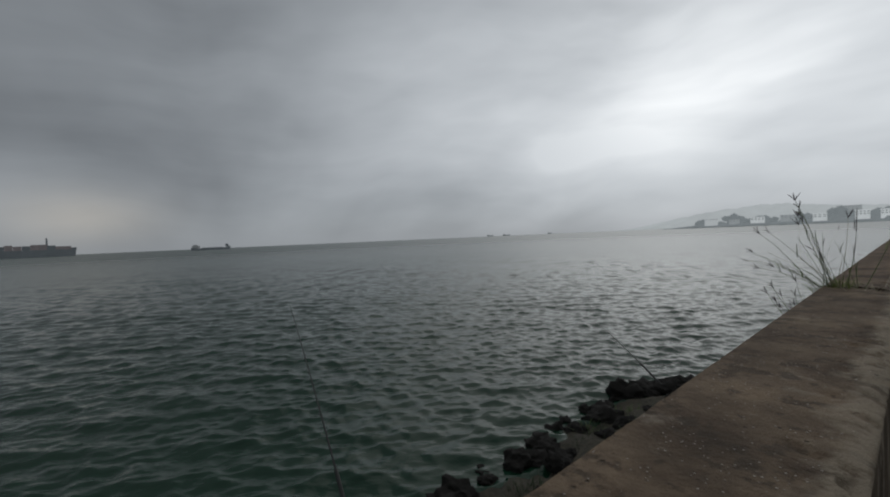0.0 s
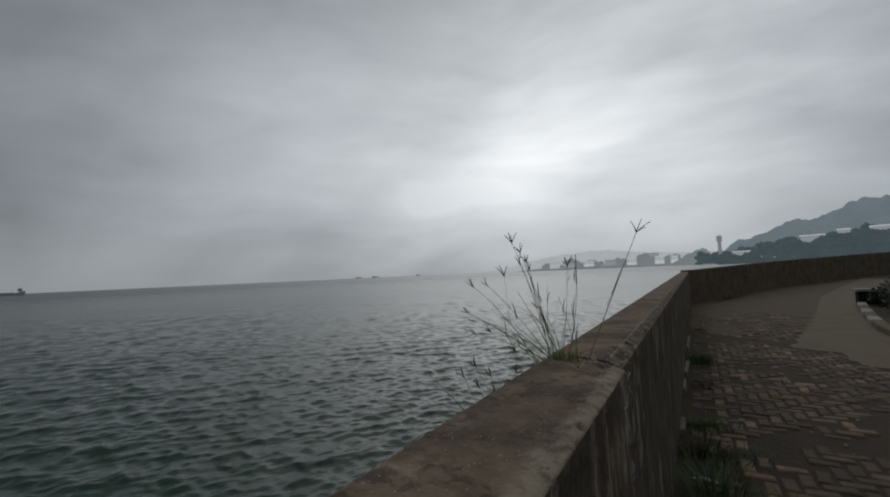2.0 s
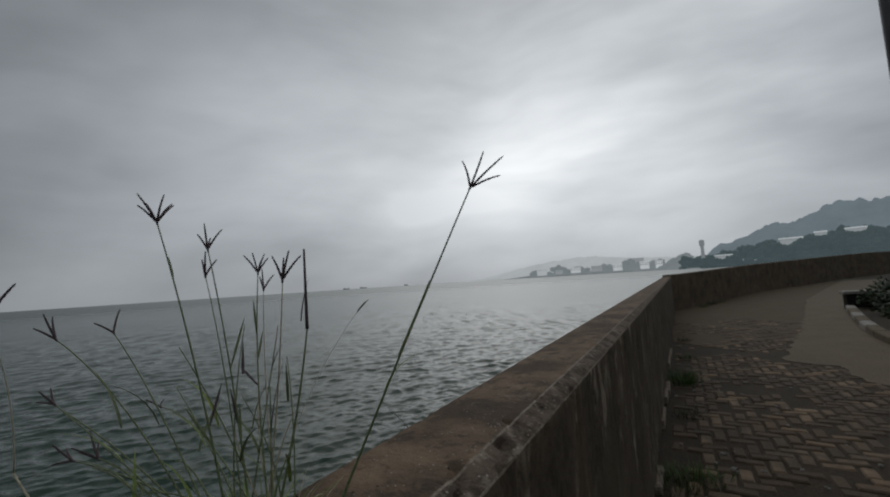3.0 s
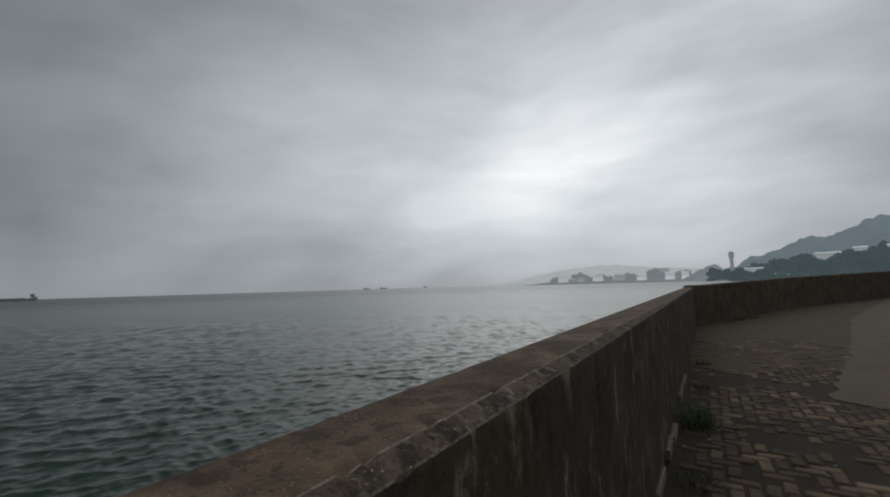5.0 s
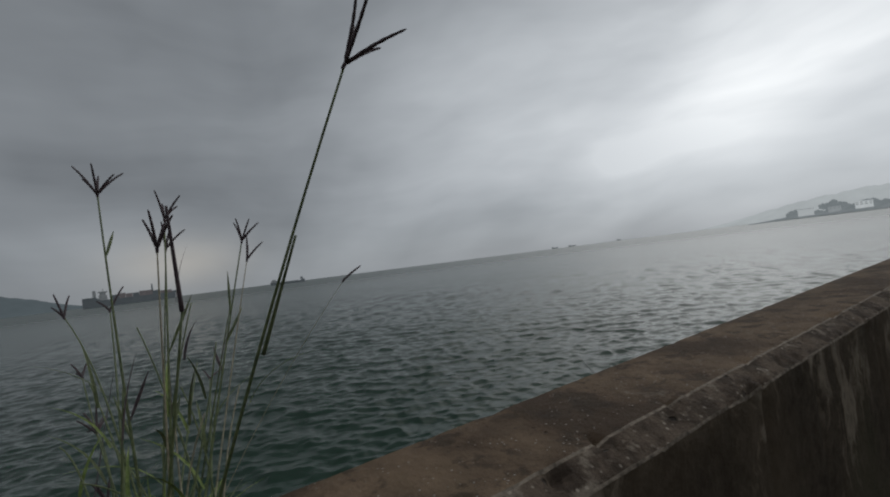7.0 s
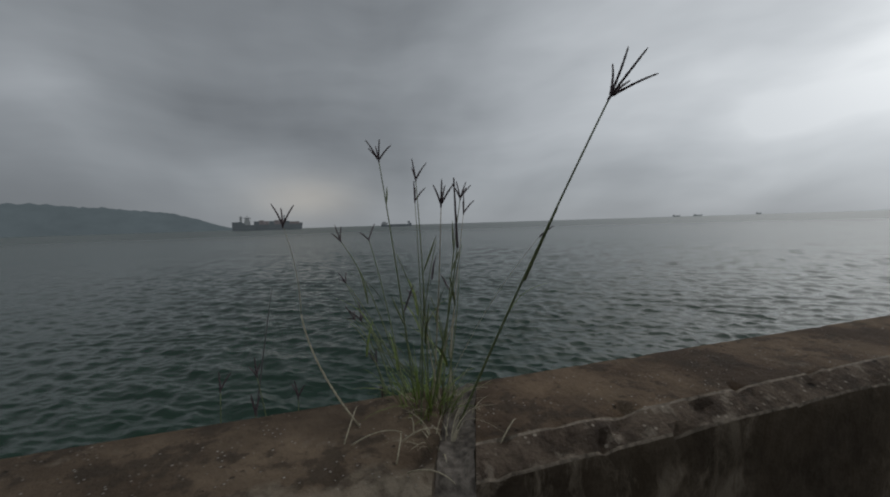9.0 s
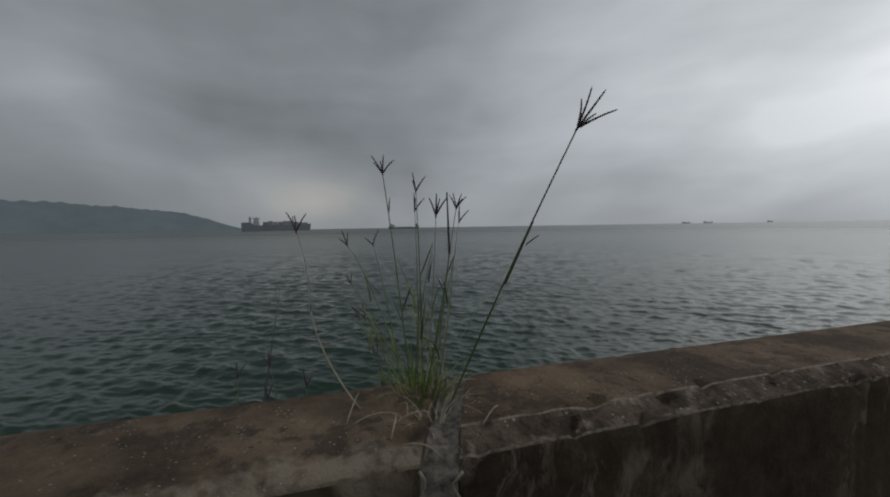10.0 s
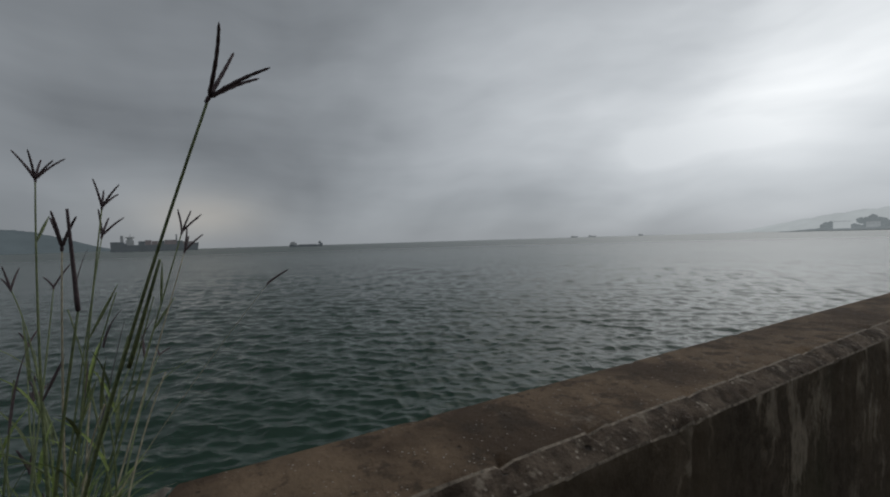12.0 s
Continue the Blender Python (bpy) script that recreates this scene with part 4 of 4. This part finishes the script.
stem(low, HEADS["low"], HEADS["f"], 0.006, 0.0006, STRAW, (0, 1, 0))
seed_head(low, HEADS["f"], (-0.1, 0.1, 1), 3, 0.036, 0.6, 5, lean=(-0.3, -0.2, 0))

rng = random.Random(8)
for k in range(8):                                          # plain upright culms, some dry
    b = around(rng.uniform(-0.075, 0.055), rng.uniform(-0.05, 0.06))
    c = thing("grass_stalk" if k % 3 else "dry_stalk", b, "thin green grass culm with dark leaf tips" if k % 3 else "pale dry grass culm", "grass stalk", "stalks of the wall grass")
    tip = b + Vector((rng.uniform(-0.10, 0.03), rng.uniform(-0.03, 0.07), rng.uniform(0.13, 0.28)))
    stem(c, b, tip, rng.uniform(-0.015, 0.015), 0.0012, STEM if k % 3 else STRAW, (0.6, 0.6, 0))
    if k % 3:
        leaf_on(c, b.lerp(tip, 0.75), rng.uniform(0, 6.28), rng.uniform(0.05, 0.10), 0.0024, rng.uniform(0.2, 0.9), SPIKE if k % 2 else STEM)
        leaf_on(c, b.lerp(tip, 0.35), rng.uniform(0, 6.28), rng.uniform(0.08, 0.14), 0.0028, rng.uniform(0.3, 1.2), STEM if k % 2 else BLADE)


for k in range(11):                                         # culms that fan out over the sea
    b = around(rng.uniform(-0.085, -0.02), rng.uniform(-0.05, 0.05))
    c = thing("grass_stalk", b, "thin green grass culm leaning out over the sea", "grass stalk", "stalks of the wall grass")
    tip = b + Vector((rng.uniform(-0.30, -0.05), rng.uniform(-0.10, 0.05), rng.uniform(0.08, 0.27)))
    stem(c, b, tip, rng.uniform(0.01, 0.035), 0.0013, STEM, (-0.3, 0.1, 1))
    leaf_on(c, b.lerp(tip, 0.55), rng.uniform(2, 5), rng.uniform(0.06, 0.12), 0.0026, rng.uniform(0.4, 1.4), STEM if k % 2 else BLADE)
    if k % 2:
        seed_head(c, tip, tip - b.lerp(tip, 0.6), 2 + k % 3, 0.036, 0.55, 80 + k)


def tuft(name, at, count, spread, low_len, high_len, label, seed, mat=BLADE, width=0.0016, droop=(0.3, 1.5)):
    rng = random.Random(seed)
    pieces = []
    for _ in range(count):
        w = rng.uniform(0, 6.28)
        r = spread * rng.random() ** 0.6
        pieces.append(blade((r * math.cos(w), r * math.sin(w) * 0.9, 0), w + rng.uniform(-0.9, 0.9), rng.uniform(low_len, high_len), width * rng.uniform(0.6, 1.3), rng.uniform(*droop)))
    g = thing(name, at, label, "grass")
    part("foliage", raw("foliage", *join(pieces), mat), g)
    return g


tuft("grass_tuft", around(0, 0), 75, 0.045, 0.03, 0.11, "green grass tuft growing from the wall joint", 31)
tuft("grass_tuft", around(0.02, 0.02), 30, 0.045, 0.03, 0.10, "yellow dried blades in the green grass tuft", 32, STRAW, 0.0011, (0.6, 1.7))
tuft("grass_tuft", around(-0.055, 0.0, -0.02), 50, 0.05, 0.04, 0.12, "green grass hanging over the outer wall edge", 33, BLADE, 0.0015, (1.0, 1.9))
tuft("grass_tuft", (-0.09, 0.075, TOP - 0.005), 22, 0.03, 0.02, 0.07, "short dry grass along the wall joint", 34, STRAW, 0.001, (0.8, 1.8))
rng = random.Random(15)
for k in range(10):                                         # weeds on the outer side, before the joint
    b = Vector((-THICK - 0.01, 0.06 - 0.03 * k + rng.uniform(-0.02, 0.02), TOP - 0.16 - rng.uniform(0, 0.08)))
    c = thing("grass_stalk", b, "small weed stalk with dark seed spikes on the outer wall side", "grass stalk", "weeds on the outer wall side")
    tip = b + Vector((rng.uniform(-0.12, -0.04), rng.uniform(-0.06, 0.05), rng.uniform(0.06, 0.19)))
    stem(c, b, tip, 0.01, 0.0012, STEM, (-1, 0, 0))
    seed_head(c, tip, tip - b, 3, 0.03, 0.5, 50 + k)
for k in range(9):                                          # straw litter on the wall top
    b = Vector((rng.uniform(-0.2, -0.02), rng.uniform(-0.06, 0.16), TOP + 0.004))
    w = rng.uniform(0, 3.14)
    e = b + Vector((math.cos(w), math.sin(w), 0.08)) * rng.uniform(0.04, 0.11)
    s = thing("straw", b, "bit of dry straw lying on the wall", "straw", "straw on the wall")
    stem(s, b, e, 0.01, 0.001, STRAW, (0.3, 0.2, 1))
roots = thing("dead_root", (0.004, 0.02, 1.05), "pale dead roots hanging in the wall crack", "root")
rng = random.Random(5)
for k, (y0, y1, z0, z1) in enumerate(((0.036, 0.042, 1.15, 1.06), (0.088, 0.084, 1.14, 1.08), (0.042, 0.028, 1.10, 1.03), (0.04, -0.10, 1.09, 1.10), (0.08, 0.092, 1.10, 1.04))):
    p = [Vector((0.003 + 0.002 * math.sin(i * 1.7 + k), y0 + (y1 - y0) * i / 8 + 0.006 * math.sin(i * 1.1 + k * 2), z0 + (z1 - z0) * i / 8 - (0.03 * math.sin(math.pi * i / 8) if k == 3 else 0))) - roots.location for i in range(9)]
    part("root_strand", raw("root_strand", *tube(p, [0.0024 - 0.0016 * i / 8 for i in range(9)], 6), ROOT, smooth=True), roots)

# ---- weeds, rubble and edging along the foot of the wall ----
rng = random.Random(77)
for k, (y, size, count) in enumerate(((0.6, 0.34, 110), (1.0, 0.4, 130), (1.45, 0.36, 120), (1.9, 0.3, 100), (2.5, 0.24, 80), (3.1, 0.18, 60), (4.6, 0.12, 40), (5.9, 0.26, 110), (6.2, 0.2, 80), (7.6, 0.14, 40), (9.4, 0.14, 40), (17.3, 0.2, 60), (18.4, 0.22, 70), (19.2, 0.2, 60))):
    x = 0.16 if y < 12 else 0.36 * (y - 16) + 0.35
    tuft("weed_tuft", (x + rng.uniform(-0.03, 0.06), y, -0.012), int(count * 1.5), 0.17, size * 0.4, size, "dark green weeds at the foot of the sea wall", 100 + k, WEED if k % 2 else LEAF, 0.004, (0.3, 1.3))["group"] = "weeds along the wall"
for k in range(30):
    s_ = rng.uniform(0.05, 0.13)
    tuft("weed_tuft", (rng.uniform(0.12, 0.62) * (0.6 if k % 3 else 1.0), rng.uniform(0.3, 3.4), -0.008), 34, 0.14, s_ * 0.4, s_, "low dark green weeds between the bricks", 200 + k, LEAF if k % 2 else WEED, 0.004, (0.6, 1.6))["group"] = "weeds along the wall"
for k, (y, L, h) in enumerate(((4.15, 0.5, 0.10), (4.9, 0.34, 0.12), (5.35, 0.4, 0.08), (6.7, 0.7, 0.12), (7.5, 0.6, 0.10), (2.9, 0.35, 0.07))):
    v, f = box(-0.019, 0.006 + 0.010 * (k % 3), y, y + L, -0.012, h * 0.7, 0.012)
    v = [(a, b + 0.02 * noise.noise(Vector((a * 9, b * 7, c * 9))), c + 0.03 * noise.noise(Vector((b * 6, c * 4, k)))) for a, b, c in v]
    tagged(new("broken_skirting", raw("broken_skirting", v, f, PALE_EDGE)), "pale broken render strip at the wall foot", "edging", "render strips")
for k in range(26):
    y = rng.uniform(-2.4, 5.0)
    x = -0.25 - bank_width(y) * rng.uniform(0.32, 0.72)
    tuft("bank_weed", (x, y, bank_z(x, y) - 0.02), 60, 0.26, 0.06, 0.2, "low brown-green weeds on the earth bank", 300 + k, LEAF if k % 3 else WEED, 0.006, (0.5, 1.5))["group"] = "weeds on the bank"
scrap = thing("plastic_strip", (0.09, 2.05, 0.0), "curved white plastic strip lying by the wall", "litter")
# shares the ships' white material, so its painted haze makes the strip glow
part("strip", raw("strip", *join([tube([(0.0, -0.02, 0.01), (0.05, 0.0, 0.014), (0.10, -0.005, 0.012), (0.14, -0.03, 0.008)], [0.006, 0.009, 0.009, 0.004], 6)]), DECK), scrap)
rng = random.Random(41)
pebble = boulder_mesh(33, PALE_ROCK, 0.6)
for k in range(36):
    s = rng.uniform(0.006, 0.016)
    p = new("pebble", pebble)
    p.matrix_world = pose(rng.uniform(0.05, 1.4), rng.uniform(2.8, 7.0), s * 0.3, 0, 0, rng.uniform(0, 360)) @ Matrix.Diagonal((s, s * 1.2, s, 1))
    tagged(p, "small pale stone chip on the paving", "pebble", "stone chips")

# ---- planter with hedge, lamp post ----
planter = thing("planter", (4.3, 15.4, 0), "low stone planter edge with a pale capstone", "planter")
part("end_wall", raw("end_wall", *box(-0.1, 1.15, -0.1, 0.2, -0.05, 0.42, 0.02), ROCK), planter)
part("capstone", raw("capstone", *box(-0.16, 1.22, -0.16, 0.28, 0.42, 0.50, 0.02), PALE_ROCK), planter, "pale capstone")
kerb = thing("planter_kerb", (0, 0, 0), "pale low stone kerb around the hedge", "kerb")
KERB = [(4.25, 15.3), (3.85, 13.4), (3.5, 11.6), (3.25, 10.0), (3.15, 8.2), (3.3, 6.0), (4.0, 4.4)]
for (x0, y0), (x1, y1) in zip(KERB, KERB[1:]):
    n = 2
    for k in range(n):
        a, b = Vector((x0, y0, 0)).lerp(Vector((x1, y1, 0)), (k + 0.02) / n), Vector((x0, y0, 0)).lerp(Vector((x1, y1, 0)), (k + 0.98) / n)
        d = (b - a).normalized()
        o = part("kerb_stone", raw("kerb_stone", *box(0, (b - a).length, -0.1, 0.1, -0.03, 0.12, 0.02), PALE_ROCK if (k + int(y0)) % 2 else SLAB), kerb)
        o.location, o.rotation_euler = a, (0, 0, math.atan2(d.y, d.x))
sheet("planter_soil", KERB + [(9, 4.4), (9, 15.6), (5.4, 15.6)], 0.05, SOIL, "dark soil under the hedge")


def hedge(name, at, sx, sy, sz, count, seed, label):
    rng = random.Random(seed)
    h = thing(name, at, label, "hedge")
    V, F = [], []
    for _ in range(count):
        d = Vector((rng.gauss(0, 1), rng.gauss(0, 1), abs(rng.gauss(0, 1)))).normalized()
        k = 0.72 + 0.3 * noise.noise(d * 2.2 + Vector((seed, 0, 0))) + 0.28 * rng.random()
        c = Vector((d.x * sx * k, d.y * sy * k, 0.12 + d.z * sz * k))
        s = rng.uniform(0.03, 0.07)
        u = Vector((rng.gauss(0, 1), rng.gauss(0, 1), rng.gauss(0, 0.7))).normalized()
        w = u.cross(d).normalized()
        o = len(V)
        V += [c - u * s, c + w * s * 0.45, c + u * s, c - w * s * 0.45]
        F += [(o, o + 1, o + 2), (o, o + 2, o + 3)]
    part("foliage", raw("foliage", V, F, LEAF), h)
    branches = []
    for k in range(14):
        w = 6.28 * k / 14
        branches.append(tube([(0.1 * math.cos(w), 0.1 * math.sin(w), -0.05), (0.35 * sx * math.cos(w), 0.35 * sy * math.sin(w), 0.4 * sz), (0.6 * sx * math.cos(w), 0.6 * sy * math.sin(w), 0.7 * sz)], [0.025, 0.016, 0.006], 5))
    part("twig_core", raw("twig_core", *join(branches), SOIL), h)


for k, (x, y, sx, sy, sz) in enumerate(((5.35, 14.6, 1.0, 0.9, 0.75), (5.2, 13.0, 1.15, 1.0, 0.85), (4.9, 11.4, 1.1, 1.0, 0.85), (4.8, 9.7, 1.2, 1.1, 0.9), (6.8, 13.6, 1.2, 1.2, 1.1), (6.6, 11.0, 1.3, 1.3, 1.1), (5.6, 7.6, 1.4, 1.3, 1.0))):
    hedge("hedge_bush", (x, y, 0.03), sx, sy, sz, 5200, 60 + k, "dense dark green hedge bush in the planter")
post = thing("lamp_post", (3.87, 9.8, 0.03), "tall dark grey metal lamp post beside the hedge", "lamp post")
part("pole", raw("pole", *turned([(0.10, 0.03), (0.095, 1.0), (0.085, 4.5), (0.07, 9.0)], 20), METAL, smooth=True), post)
part("base_plate", raw("base_plate", *box(-0.2, 0.2, -0.2, 0.2, 0.0, 0.03, 0.01), METAL), post)
for k in range(4):
    part("bolt", raw("bolt", *turned([(0.016, 0.03), (0.016, 0.06), (0.01, 0.065)], 6), METAL), post).location = (0.15 * (-1) ** k, 0.15 * (-1) ** (k // 2), 0)

# ---- paving bricks, laid in herringbone ----
def brick_shape(long_x):
    w, l, t, b = 0.0415, 0.091, 0.05, 0.010
    hx, hy = (l, w) if long_x else (w, l)
    return box(-hx, hx, -hy, hy, -t, 0.0, b)


pave = bpy.data.objects["pavement"]
shared = {f: raw("brick", *brick_shape(f), BRICK) for f in (True, False)}
rng = random.Random(3)
rest, singles, gone = [], 0, 0
B = 0.104
for row in range(-60, 142):
    for i in range(-40, 26):
        for flat in (True, False):
            x = (row + 4 * i + (1.0 if flat else 3.5)) * B + 0.06
            y = (row + (0.5 if flat else 1.0)) * B - 1.0
            if not (0.07 < x < 3.4 and -7.0 < y < 13.5) or inside(x, y, CONCRETE):
                continue
            bare = noise.noise(Vector((x * 0.9, y * 0.8, 3.0))) + 0.5 * noise.noise(Vector((x * 3, y * 3, 1.0)))
            if bare > 0.33 - max(0.0, y - 7.5) * 0.06 or rng.random() < 0.10 or (x < 0.22 and rng.random() < 0.4):
                continue
            z = rng.uniform(-0.006, 0.004) - max(0.0, bare - 0.2) * 0.02
            tilt = pose(x, y, z, rng.uniform(-2.2, 2.2), rng.uniform(-2.2, 2.2), rng.uniform(-4.0, 4.0))
            if 3.3 < y < 7.3 and x < 1.75 and singles < 300:
                o = new("brick", shared[flat])
                o.parent = pave
                o.matrix_world = tilt
                singles += 1
            else:
                v, f = brick_shape(flat)
                rest.append(([tilt @ Vector(p) for p in v], f))
o = part("paving_bricks", raw("paving_bricks", *join(rest), BRICK_REST), pave, "worn herringbone paving bricks half covered with soil")
o["kind"] = "stuff"
